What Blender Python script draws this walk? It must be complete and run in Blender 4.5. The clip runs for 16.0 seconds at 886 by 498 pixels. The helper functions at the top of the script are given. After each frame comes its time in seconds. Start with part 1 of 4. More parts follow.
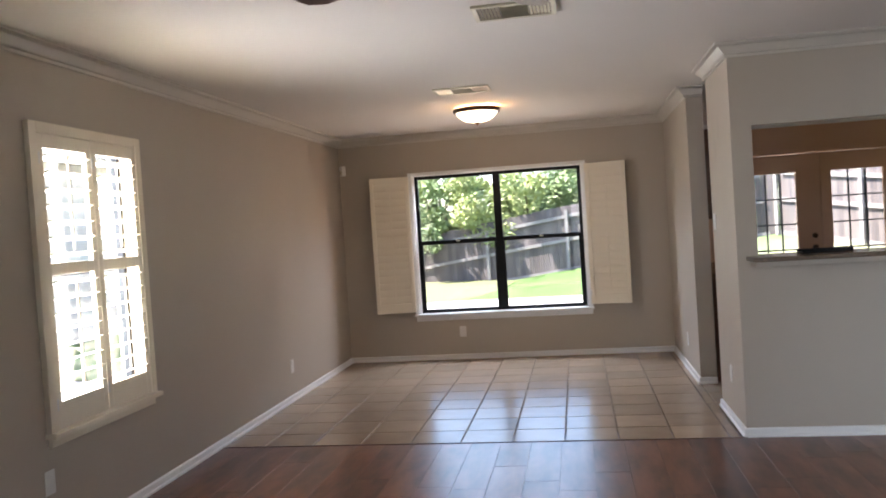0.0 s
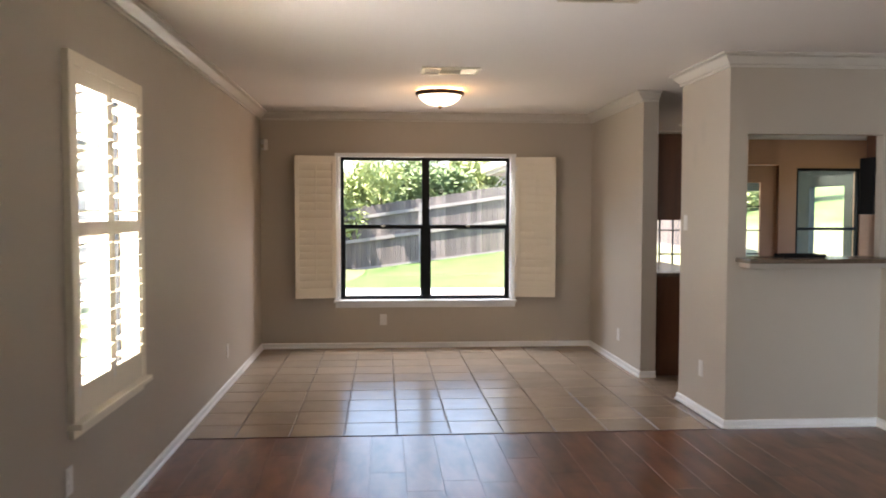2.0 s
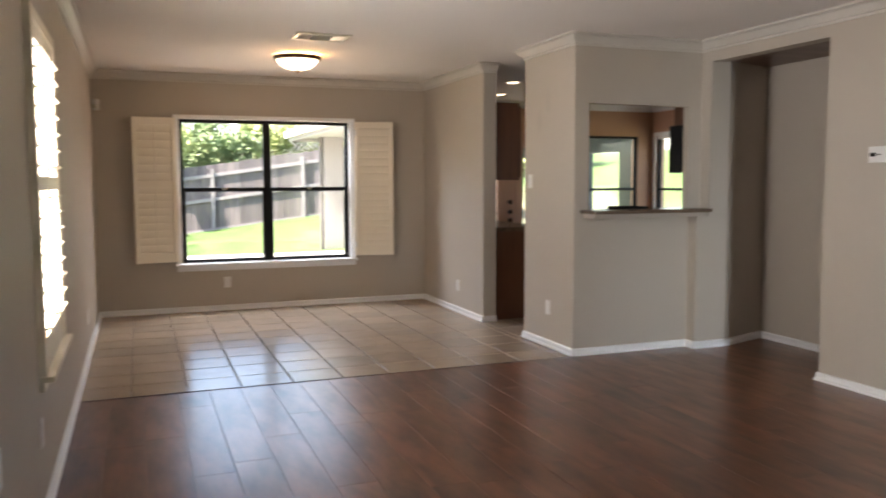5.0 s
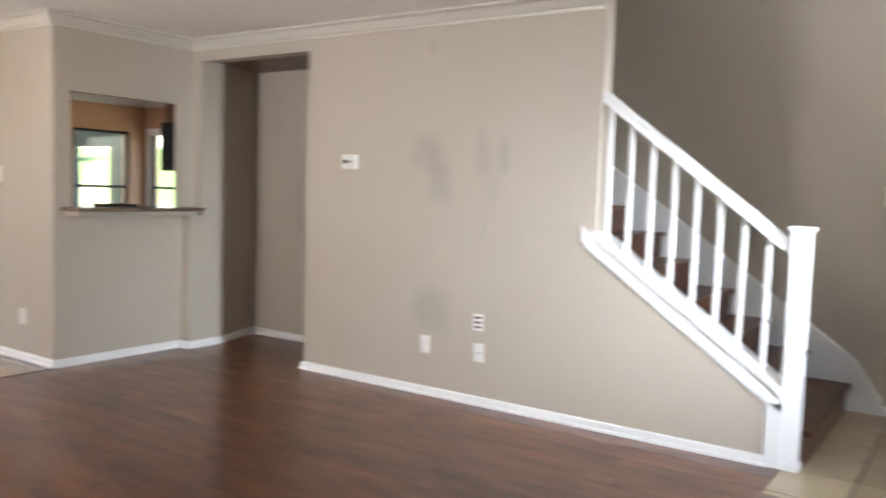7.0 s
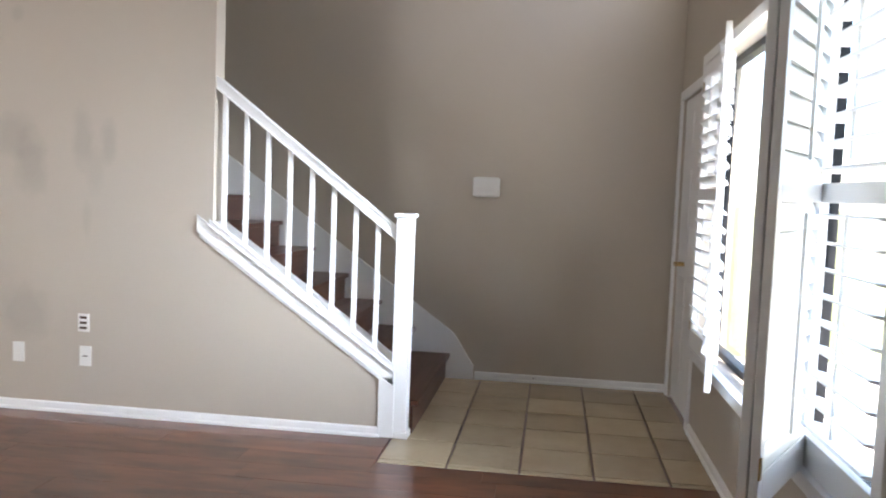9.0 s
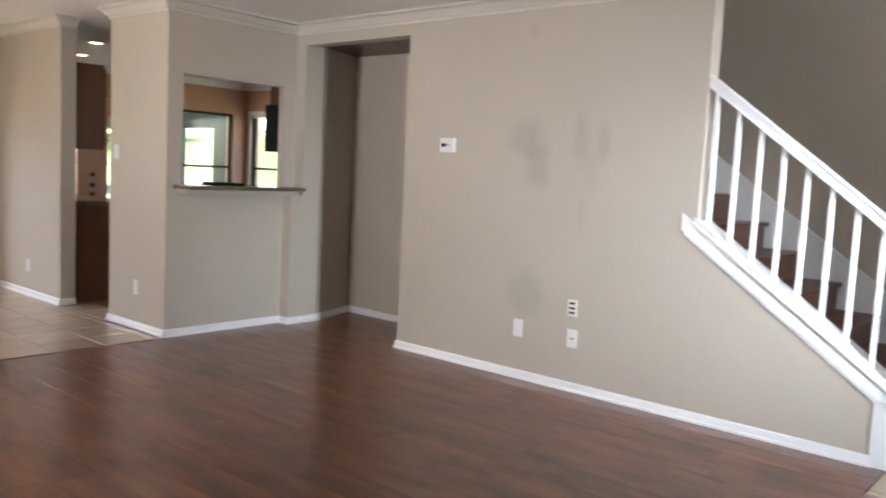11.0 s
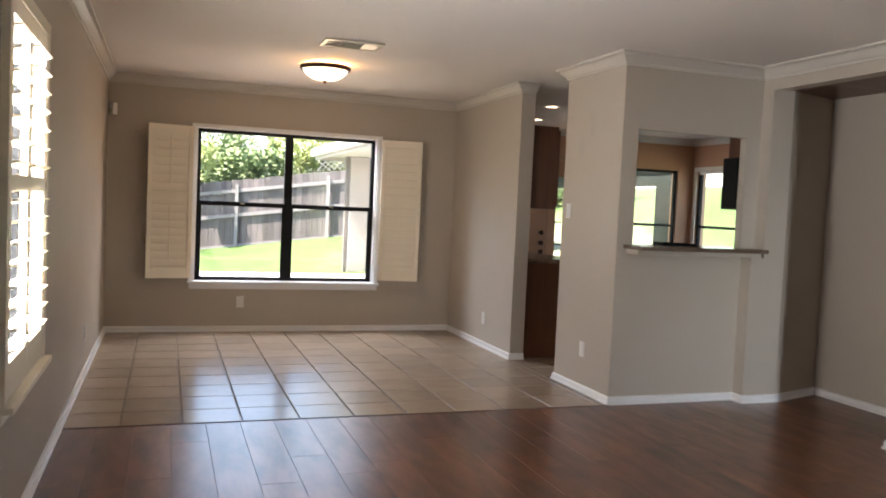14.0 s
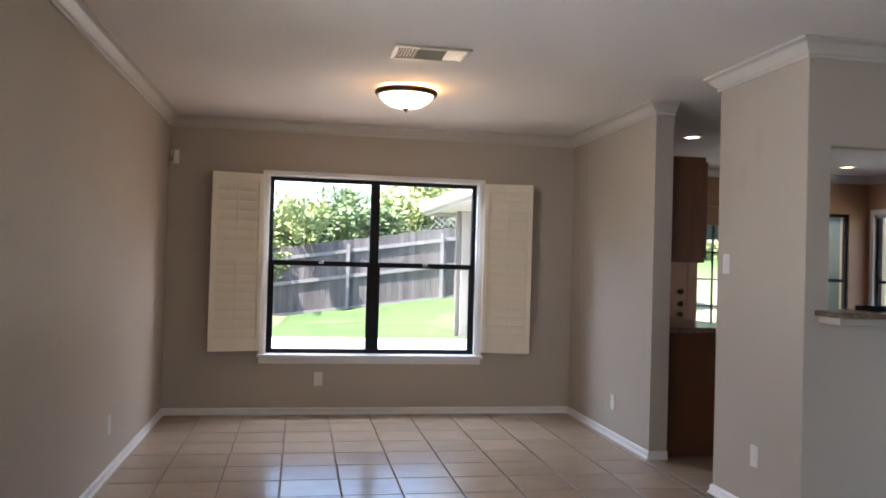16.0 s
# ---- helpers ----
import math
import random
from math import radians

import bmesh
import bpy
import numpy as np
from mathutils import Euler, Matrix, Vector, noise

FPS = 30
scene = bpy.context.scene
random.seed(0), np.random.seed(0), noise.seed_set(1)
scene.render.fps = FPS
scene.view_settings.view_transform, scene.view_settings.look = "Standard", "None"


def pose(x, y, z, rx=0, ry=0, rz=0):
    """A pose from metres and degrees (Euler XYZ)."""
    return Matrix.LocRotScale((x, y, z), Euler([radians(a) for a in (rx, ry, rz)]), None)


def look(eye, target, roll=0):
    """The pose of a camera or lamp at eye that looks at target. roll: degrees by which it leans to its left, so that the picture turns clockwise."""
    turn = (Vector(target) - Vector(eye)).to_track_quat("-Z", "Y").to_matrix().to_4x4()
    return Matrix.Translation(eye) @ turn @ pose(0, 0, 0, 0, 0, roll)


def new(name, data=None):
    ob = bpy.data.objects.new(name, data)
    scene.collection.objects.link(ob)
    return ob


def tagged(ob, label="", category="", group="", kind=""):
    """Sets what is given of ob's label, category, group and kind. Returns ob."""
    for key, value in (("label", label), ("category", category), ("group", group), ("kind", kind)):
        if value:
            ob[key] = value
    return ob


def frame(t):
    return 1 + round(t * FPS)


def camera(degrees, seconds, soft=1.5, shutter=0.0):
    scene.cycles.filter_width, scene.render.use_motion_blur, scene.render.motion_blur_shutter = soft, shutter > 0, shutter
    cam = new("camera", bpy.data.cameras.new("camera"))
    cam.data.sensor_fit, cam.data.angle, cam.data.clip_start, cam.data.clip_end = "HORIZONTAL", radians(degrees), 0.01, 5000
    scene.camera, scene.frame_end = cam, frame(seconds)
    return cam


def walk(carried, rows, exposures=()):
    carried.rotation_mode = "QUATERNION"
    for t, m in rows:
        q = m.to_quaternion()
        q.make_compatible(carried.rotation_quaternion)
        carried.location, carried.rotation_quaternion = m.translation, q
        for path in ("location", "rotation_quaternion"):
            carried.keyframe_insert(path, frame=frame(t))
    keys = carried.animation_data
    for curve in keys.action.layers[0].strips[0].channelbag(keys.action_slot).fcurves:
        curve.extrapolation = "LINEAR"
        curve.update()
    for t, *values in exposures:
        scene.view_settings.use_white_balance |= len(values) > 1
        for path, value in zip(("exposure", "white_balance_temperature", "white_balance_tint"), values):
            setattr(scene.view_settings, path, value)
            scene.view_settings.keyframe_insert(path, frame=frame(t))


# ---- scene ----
# camera and its walk
cam = camera(57.8, 16.0, soft=1.8, shutter=0.5)
EXPOSURES = [(0.0, 2.66, 6400, 18), (1.0, 2.70, 6800, 18), (3.0, 2.74, 6900, 18), (5.5, 2.85, 7000, 18), (6.0, 2.97, 7000, 18), (7.0, 3.36, 6800, 16), (8.0, 3.2, 6700, 17), (8.2, 3.15, 6600, 17), (10.5, 3.25, 6600, 17), (11.5, 3.2, 6800, 17), (12.5, 2.92, 7100, 18), (14.5, 2.66, 6800, 18), (15.5, 2.46, 6400, 18), (16.0, 2.5, 6100, 18)]
PATH = [
    (0, (0.08, 0.449, 1.445), (-0.249, 2.421, 1.391), -3.7),
    (0.5, (-0.271, 0.47, 1.457), (-0.445, 2.461, 1.393), -0.4),
    (1, (-0.608, 0.485, 1.438), (-0.514, 2.481, 1.354), 0.6),
    (1.5, (-0.916, 0.532, 1.432), (-0.737, 2.522, 1.325), 0.0),
    (2, (-1.201, 0.589, 1.434), (-1.051, 2.581, 1.343), 0.1),
    (2.5, (-1.514, 0.563, 1.422), (-1.201, 2.532, 1.266), -0.3),
    (3, (-1.721, 0.579, 1.399), (-1.361, 2.539, 1.231), -1.2),
    (3.2, (-1.798, 0.555, 1.406), (-1.454, 2.517, 1.226), -1.3),
    (5.5, (-2.071, 0.295, 1.34), (-1.131, 2.054, 1.187), 0.6),
    (6, (-2.038, 0.302, 1.315), (-0.842, 1.899, 1.173), 1.6),
    (6.5, (-2.028, 0.335, 1.336), (-0.619, 1.748, 1.197), 2.0),
    (7, (-2.002, 0.322, 1.358), (-0.356, 1.449, 1.207), 1.9),
    (7.5, (-1.984, 0.317, 1.348), (-0.144, 1.088, 1.213), 1.9),
    (8, (-1.977, 0.32, 1.36), (-0.034, 0.779, 1.238), 1.9),
    (8.2, (-1.966, 0.309, 1.352), (0.0, 0.661, 1.237), 2.0),
    (8.9, (-1.98, 0.315, 1.35), (0.0, 0.573, 1.21), 2.2),
    (9.6, (-2.03, 0.322, 1.338), (-0.125, 0.897, 1.165), 2.4),
    (10.3, (-2.061, 0.326, 1.332), (-0.343, 1.33, 1.132), 2.5),
    (10.5, (-2.006, 0.312, 1.338), (-0.359, 1.428, 1.137), 2.7),
    (11, (-2.064, 0.343, 1.343), (-0.552, 1.638, 1.148), 2.9),
    (11.5, (-2.06, 0.338, 1.355), (-0.696, 1.789, 1.165), 2.5),
    (12, (-2.073, 0.356, 1.352), (-0.859, 1.935, 1.167), 2.4),
    (12.5, (-2.085, 0.364, 1.363), (-1.039, 2.058, 1.177), 2.6),
    (13, (-2.035, 0.382, 1.355), (-1.218, 2.198, 1.17), 2.7),
    (13.5, (-2.011, 0.465, 1.336), (-1.355, 2.346, 1.164), 2.6),
    (14, (-1.925, 0.804, 1.344), (-1.27, 2.691, 1.24), 2.6),
    (14.5, (-1.832, 1.155, 1.323), (-1.27, 3.073, 1.237), 2.7),
    (15, (-1.712, 1.445, 1.325), (-1.284, 3.398, 1.284), 3.1),
    (15.5, (-1.584, 1.822, 1.346), (-1.181, 3.78, 1.382), 1.8),
    (16, (-1.38, 2.148, 1.328), (-1.029, 4.117, 1.359), 1.6),
]
walk(cam, [(t, look(eye, target, roll)) for t, eye, target, roll in PATH], EXPOSURES)

# world, sun and lamps
SUN_UP, SUN_ROUND = 58, 264
world = bpy.data.worlds.new("world")
scene.world = world
world.use_nodes = True
sky = world.node_tree.nodes.new("ShaderNodeTexSky")
sky.sky_type, sky.sun_disc = "NISHITA", False
sky.sun_elevation, sky.sun_rotation = radians(SUN_UP), radians(SUN_ROUND)
background = world.node_tree.nodes["Background"]
background.inputs["Strength"].default_value = 0.15
world.node_tree.links.new(sky.outputs["Color"], background.inputs["Color"])


def lamp(name, kind, energy, m, colour=(1, 1, 1), **more):
    data = bpy.data.lights.new(name, kind)
    data.energy, data.color = energy, colour
    for key, value in more.items():
        if key == "size":
            data.size = value
        if key == "radius":
            data.shadow_soft_size = value
        if key == "angle":
            data.angle = value
        if key == "shape":
            data.shape = value
        if key == "size_y":
            data.size_y = value
        if key == "spread":
            data.spread = value
    ob = new(name, data)
    ob.matrix_world = m
    return ob


up, way = radians(SUN_UP), radians(SUN_ROUND)
sun_at = Vector((math.sin(way) * math.cos(up), math.cos(way) * math.cos(up), math.sin(up)))
lamp("sun", "SUN", 5.0, look(sun_at * 30, (0, 0, 0)), (1.0, 0.95, 0.88), angle=radians(0.6))
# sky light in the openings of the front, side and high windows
lamp("front_window_sky", "AREA", 3.0, look((1.32, -0.60, 1.32), (2.245, 1.95, 0.90)), (0.74, 0.88, 1.0), shape="RECTANGLE", size=0.42, size_y=1.5, spread=radians(52))
lamp("side_window_sky", "AREA", 22, look((-2.61, 4.375, 1.30), (0, 4.375, 1.30)), (0.95, 0.98, 1.0), shape="RECTANGLE", size=0.86, size_y=1.4)
# added fill lamp, hung unseen outside above the dining window, boosting its daylight
lamp("dining_fill", "AREA", 23, look((-0.742, 9.75, 2.50), (-0.742, 8.0, 1.45)), (0.80, 0.91, 1.0), shape="RECTANGLE", size=1.8, size_y=0.6)
lamp("high_window_sky", "AREA", 2.7, look((3.07, -0.64, 3.8), (3.07, 3, 2.6)), (0.93, 0.97, 1.0), shape="RECTANGLE", size=0.9, size_y=1.3)


# materials
def shader(name, colour, rough=0.6, second=None, scale=4.0, grain=60.0, bump=0.05, metal=0.0, stretch=(1, 1, 1),
           wear=0.25, each=0.0, spec=0.5, coat=0.0):
    """Two scales of noise between colour and second, fine relief, and per-object variation."""
    m = bpy.data.materials.new(name)
    m.use_nodes = True
    nt = m.node_tree
    n, l = nt.nodes, nt.links
    b = n["Principled BSDF"]
    b.inputs["Metallic"].default_value = metal
    b.inputs["Specular IOR Level"].default_value = spec
    b.inputs["Coat Weight"].default_value = coat
    b.inputs["Coat Roughness"].default_value = 0.22
    tc, mp = n.new("ShaderNodeTexCoord"), n.new("ShaderNodeMapping")
    mp.inputs["Scale"].default_value = stretch
    l.new(tc.outputs["Object"], mp.inputs["Vector"])
    info = n.new("ShaderNodeObjectInfo")
    shift = n.new("ShaderNodeVectorMath")
    shift.operation = "MULTIPLY_ADD"
    l.new(info.outputs["Random"], shift.inputs[0])
    shift.inputs[1].default_value = (37.0 * (each > 0), 19.0 * (each > 0), 11.0 * (each > 0))
    l.new(mp.outputs["Vector"], shift.inputs[2])
    big, small = n.new("ShaderNodeTexNoise"), n.new("ShaderNodeTexNoise")
    big.inputs["Scale"].default_value, small.inputs["Scale"].default_value = scale, grain
    big.inputs["Detail"].default_value, small.inputs["Detail"].default_value = 4, 3
    l.new(shift.outputs[0], big.inputs["Vector"])
    l.new(shift.outputs[0], small.inputs["Vector"])
    ramp = n.new("ShaderNodeMapRange")
    ramp.inputs["From Min"].default_value, ramp.inputs["From Max"].default_value = 0.3, 0.7
    l.new(big.outputs["Fac"], ramp.inputs["Value"])
    blend = n.new("ShaderNodeMath")
    blend.operation = "MULTIPLY_ADD"
    l.new(small.outputs["Fac"], blend.inputs[0])
    blend.inputs[1].default_value = 0.5
    l.new(ramp.outputs["Result"], blend.inputs[2])
    half = n.new("ShaderNodeMath")
    half.operation = "MULTIPLY"
    half.inputs[1].default_value = 0.72
    l.new(blend.outputs[0], half.inputs[0])
    mix = n.new("ShaderNodeMix")
    mix.data_type = "RGBA"
    other = second or tuple(c * (1 - wear) for c in colour)
    mix.inputs["A"].default_value, mix.inputs["B"].default_value = (*colour, 1), (*other, 1)
    l.new(half.outputs[0], mix.inputs["Factor"])
    out = mix.outputs["Result"]
    if each:
        hsv = n.new("ShaderNodeHueSaturation")
        rng = n.new("ShaderNodeMapRange")
        rng.inputs["To Min"].default_value, rng.inputs["To Max"].default_value = 1 - each, 1 + each
        l.new(info.outputs["Random"], rng.inputs["Value"])
        l.new(rng.outputs["Result"], hsv.inputs["Value"])
        l.new(out, hsv.inputs["Color"])
        out = hsv.outputs["Color"]
    l.new(out, b.inputs["Base Color"])
    r = n.new("ShaderNodeMapRange")
    r.inputs["To Min"].default_value, r.inputs["To Max"].default_value = rough * 0.85, min(1, rough * 1.2)
    l.new(big.outputs["Fac"], r.inputs["Value"])
    l.new(r.outputs["Result"], b.inputs["Roughness"])
    if bump:
        bp = n.new("ShaderNodeBump")
        bp.inputs["Strength"].default_value, bp.inputs["Distance"].default_value = bump, 0.004
        l.new(small.outputs["Fac"], bp.inputs["Height"])
        l.new(bp.outputs["Normal"], b.inputs["Normal"])
    return m


def glass_shader(name, colour=(1, 1, 1)):
    """Clear thin glass whose gloss grows towards grazing angles."""
    m = bpy.data.materials.new(name)
    m.use_nodes = True
    n, l = m.node_tree.nodes, m.node_tree.links
    n.remove(n["Principled BSDF"])
    clear, gloss, mix, lw = (n.new("ShaderNodeBsdfTransparent"), n.new("ShaderNodeBsdfGlossy"), n.new("ShaderNodeMixShader"), n.new("ShaderNodeLayerWeight"))
    lw.inputs["Blend"].default_value = 0.5
    power, grow = n.new("ShaderNodeMath"), n.new("ShaderNodeMath")
    power.operation, grow.operation = "POWER", "MULTIPLY_ADD"
    power.inputs[1].default_value, grow.inputs[1].default_value, grow.inputs[2].default_value = 5.0, 0.9, 0.03
    l.new(lw.outputs["Facing"], power.inputs[0])
    l.new(power.outputs[0], grow.inputs[0])
    clear.inputs["Color"].default_value = (*colour, 1)
    gloss.inputs["Roughness"].default_value = 0.02
    l.new(grow.outputs[0], mix.inputs[0])
    l.new(clear.outputs[0], mix.inputs[1])
    l.new(gloss.outputs[0], mix.inputs[2])
    l.new(mix.outputs[0], n["Material Output"].inputs["Surface"])
    return m


def glow_shader(name, colour, strength):
    m = bpy.data.materials.new(name)
    m.use_nodes = True
    b = m.node_tree.nodes["Principled BSDF"]
    b.inputs["Base Color"].default_value = (0.85, 0.82, 0.75, 1)
    b.inputs["Emission Color"].default_value = (*colour, 1)
    b.inputs["Emission Strength"].default_value = strength
    b.inputs["Roughness"].default_value = 0.25
    return m


WALL = shader("wall_paint", (0.48, 0.425, 0.355), 0.55, (0.445, 0.39, 0.32), 0.7, 220, 0.12, wear=0.06)


def scuffed(m, spots):
    """Adds soft-edged darker scuffs to a wall paint; spots are (y, z, half width, half height, strength)."""
    n, l = m.node_tree.nodes, m.node_tree.links
    b = n["Principled BSDF"]
    last = b.inputs["Base Color"].links[0].from_socket
    tc, ns = n.new("ShaderNodeTexCoord"), n.new("ShaderNodeTexNoise")
    ns.inputs["Scale"].default_value, ns.inputs["Detail"].default_value = 9.0, 3
    l.new(tc.outputs["Object"], ns.inputs["Vector"])
    for y, z, hw, hh, strength in spots:
        mp = n.new("ShaderNodeMapping")
        mp.inputs["Scale"].default_value = (0.0, 1 / hw, 1 / hh)
        mp.inputs["Location"].default_value = (0.0, -y / hw, -z / hh)
        l.new(tc.outputs["Object"], mp.inputs["Vector"])
        size, wob, rng, mix = n.new("ShaderNodeVectorMath"), n.new("ShaderNodeMath"), n.new("ShaderNodeMapRange"), n.new("ShaderNodeMix")
        size.operation, wob.operation, mix.data_type = "LENGTH", "MULTIPLY_ADD", "RGBA"
        l.new(mp.outputs[0], size.inputs[0])
        l.new(ns.outputs["Fac"], wob.inputs[0])
        wob.inputs[1].default_value = 0.9
        l.new(size.outputs["Value"], wob.inputs[2])
        rng.inputs["From Min"].default_value, rng.inputs["From Max"].default_value = 0.95, 1.65
        rng.inputs["To Min"].default_value, rng.inputs["To Max"].default_value = strength, 0.0
        l.new(wob.outputs[0], rng.inputs["Value"])
        l.new(rng.outputs["Result"], mix.inputs["Factor"])
        l.new(last, mix.inputs["A"])
        mix.inputs["B"].default_value = (0.26, 0.235, 0.21, 1)
        last = mix.outputs["Result"]
    l.new(last, b.inputs["Base Color"])
    return m


STAINED = scuffed(shader("scuffed_wall_paint", (0.48, 0.425, 0.355), 0.55, (0.445, 0.39, 0.32), 0.7, 220, 0.12, wear=0.06),
                  ((3.38, 1.58, 0.14, 0.13, 0.3), (3.27, 1.43, 0.10, 0.20, 0.34), (2.96, 1.58, 0.06, 0.18, 0.28), (2.80, 1.56, 0.05, 0.14, 0.28), (2.88, 1.40, 0.06, 0.17, 0.15),
                   (3.31, 0.57, 0.17, 0.16, 0.28), (3.36, 2.26, 0.04, 0.05, 0.2), (2.93, 1.12, 0.03, 0.10, 0.15)))
SMUDGED = scuffed(shader("smudged_wall_paint", (0.48, 0.425, 0.355), 0.55, (0.445, 0.39, 0.32), 0.7, 220, 0.12, wear=0.06),
                  ((6.15, 2.0, 0.05, 0.10, 0.13), (6.30, 1.84, 0.05, 0.09, 0.13)))
CEIL = shader("ceiling_paint", (0.76, 0.72, 0.67), 0.8, (0.72, 0.68, 0.635), 0.8, 140, 0.25)
WHITE = shader("white_trim_paint", (0.82, 0.82, 0.81), 0.35, (0.78, 0.78, 0.775), 2.0, 90, 0.04)
# trim white taken down, the shade on the mouldings put into the colour
OFFWHITE = shader("shade_toned_white_paint", (0.61, 0.575, 0.515), 0.35, (0.57, 0.535, 0.475), 2.0, 90, 0.04)
CREAM = shader("cream_shutter_paint", (0.84, 0.77, 0.64), 0.4, (0.80, 0.73, 0.60), 3.0, 90, 0.03)
WOOD = shader("dark_laminate", (0.215, 0.074, 0.030), 0.34, (0.060, 0.019, 0.0085), 2.6, 11, 0.02, stretch=(3.6, 1.0, 1), each=0.18, spec=0.6, coat=0.4)
TREAD = shader("dark_stained_tread", (0.12, 0.045, 0.022), 0.34, (0.06, 0.022, 0.012), 3.0, 34, 0.05, stretch=(0.6, 5, 5), each=0.15)
TILE = shader("beige_ceramic_tile", (0.42, 0.325, 0.24), 0.21, (0.34, 0.255, 0.185), 5.0, 45, 0.03, each=0.09, spec=0.6)
ENTRY_TILE = shader("yellow_beige_entry_tile", (0.46, 0.37, 0.245), 0.24, (0.37, 0.29, 0.185), 5.0, 45, 0.04, each=0.12)
GROUT = shader("brown_grout", (0.22, 0.16, 0.11), 0.9, (0.16, 0.115, 0.08), 8, 160, 0.3)
BLACKFRAME = shader("black_aluminium", (0.006, 0.007, 0.009), 0.45, (0.010, 0.011, 0.013), 6, 80, 0.02, spec=0.2)
GLASS = glass_shader("window_glass", (0.97, 0.99, 0.98))
CAB = shader("stained_cabinet_wood", (0.13, 0.050, 0.022), 0.4, (0.075, 0.028, 0.013), 3, 30, 0.05, stretch=(6, 6, 0.6))
GRANITE = shader("brown_granite", (0.22, 0.15, 0.10), 0.2, (0.06, 0.045, 0.035), 40, 160, 0.02)
BLACK = shader("black_plastic", (0.006, 0.006, 0.007), 0.5, (0.010, 0.010, 0.010), 5, 90, 0.02, spec=0.15)
BRASS = shader("aged_brass", (0.55, 0.38, 0.16), 0.3, (0.35, 0.22, 0.09), 12, 90, 0.03, metal=1.0)
BRONZE = shader("dark_bronze", (0.10, 0.055, 0.03), 0.4, (0.05, 0.03, 0.02), 12, 90, 0.03, metal=0.7)
PLASTIC = shader("white_plastic", (0.78, 0.77, 0.74), 0.35, (0.74, 0.73, 0.70), 6, 90, 0.01)
METAL = shader("painted_vent_metal", (0.60, 0.56, 0.42), 0.4, (0.50, 0.46, 0.34), 8, 90, 0.02)
SHADEGLASS = glow_shader("frosted_lamp_glass", (1.0, 0.78, 0.5), 0.9)
BULB = glow_shader("recessed_bulb", (1.0, 0.78, 0.5), 2.0)
KWALL = shader("terracotta_kitchen_paint", (0.55, 0.33, 0.22), 0.6, (0.49, 0.29, 0.19), 0.8, 200, 0.1)
GRASS = shader("lawn", (0.11, 0.22, 0.06), 0.9, (0.20, 0.28, 0.10), 0.8, 25, 0.8)


def dry_glare_patch(m, x, y, wide, deep, colour):
    """Mixes a pale patch with a ragged edge into the lawn, round (x, y): dry grass, with sun glare painted in."""
    n, l = m.node_tree.nodes, m.node_tree.links
    b = n["Principled BSDF"]
    last = b.inputs["Base Color"].links[0].from_socket
    tc, mp, size, ns = n.new("ShaderNodeTexCoord"), n.new("ShaderNodeMapping"), n.new("ShaderNodeVectorMath"), n.new("ShaderNodeTexNoise")
    mp.inputs["Scale"].default_value, mp.inputs["Location"].default_value = (1 / wide, 1 / deep, 0), (-x / wide, -y / deep, 0)
    size.operation = "LENGTH"
    ns.inputs["Scale"].default_value, ns.inputs["Detail"].default_value = 1.2, 4
    l.new(tc.outputs["Object"], mp.inputs["Vector"])
    l.new(tc.outputs["Object"], ns.inputs["Vector"])
    l.new(mp.outputs[0], size.inputs[0])
    wob, rng, mix = n.new("ShaderNodeMath"), n.new("ShaderNodeMapRange"), n.new("ShaderNodeMix")
    wob.operation, mix.data_type = "ADD", "RGBA"
    l.new(size.outputs["Value"], wob.inputs[0])
    l.new(ns.outputs["Fac"], wob.inputs[1])
    rng.inputs["From Min"].default_value, rng.inputs["From Max"].default_value = 1.0, 1.7
    rng.inputs["To Min"].default_value, rng.inputs["To Max"].default_value = 0.9, 0.0
    l.new(wob.outputs[0], rng.inputs["Value"])
    l.new(rng.outputs["Result"], mix.inputs["Factor"])
    l.new(last, mix.inputs["A"])
    mix.inputs["B"].default_value = (*colour, 1)
    l.new(mix.outputs["Result"], b.inputs["Base Color"])


# dry grass paled further, so blown-out sunlight is part of its colour
dry_glare_patch(GRASS, 6.6, 17.8, 4.6, 3.4, (0.42, 0.42, 0.27))
EARTH = shader("garden_earth", (0.15, 0.14, 0.07), 0.95, (0.11, 0.13, 0.045), 0.3, 15, 0.6)
CONCRETE = shader("pale_concrete", (0.50, 0.47, 0.43), 0.85, (0.40, 0.38, 0.35), 1.5, 60, 0.3)
FENCE = shader("weathered_fence_board", (0.17, 0.135, 0.125), 0.85, (0.08, 0.072, 0.075), 2.0, 40, 0.3, stretch=(5, 5, 0.6), each=0.3)
RAIL = shader("pale_fence_rail", (0.30, 0.27, 0.26), 0.85, (0.19, 0.175, 0.17), 3, 40, 0.3)
SIDING = shader("pale_house_siding", (0.44, 0.42, 0.38), 0.7, (0.36, 0.34, 0.31), 1.5, 60, 0.1)
SHINGLE = shader("grey_roof_shingle", (0.22, 0.20, 0.18), 0.9, (0.14, 0.13, 0.12), 3, 40, 0.4)
TEAL = shader("teal_patio_paint", (0.06, 0.085, 0.082), 0.7, (0.045, 0.065, 0.064), 2, 50, 0.1)
BARK = shader("tree_bark", (0.13, 0.09, 0.06), 0.9, (0.07, 0.05, 0.035), 8, 40, 0.6)
LEAF = shader("leaves", (0.20, 0.26, 0.10), 0.6, (0.09, 0.14, 0.04), 1.3, 9, 0.0)
LEAF2 = shader("yellow_green_leaves", (0.42, 0.44, 0.17), 0.6, (0.18, 0.24, 0.07), 1.3, 9, 0.0)


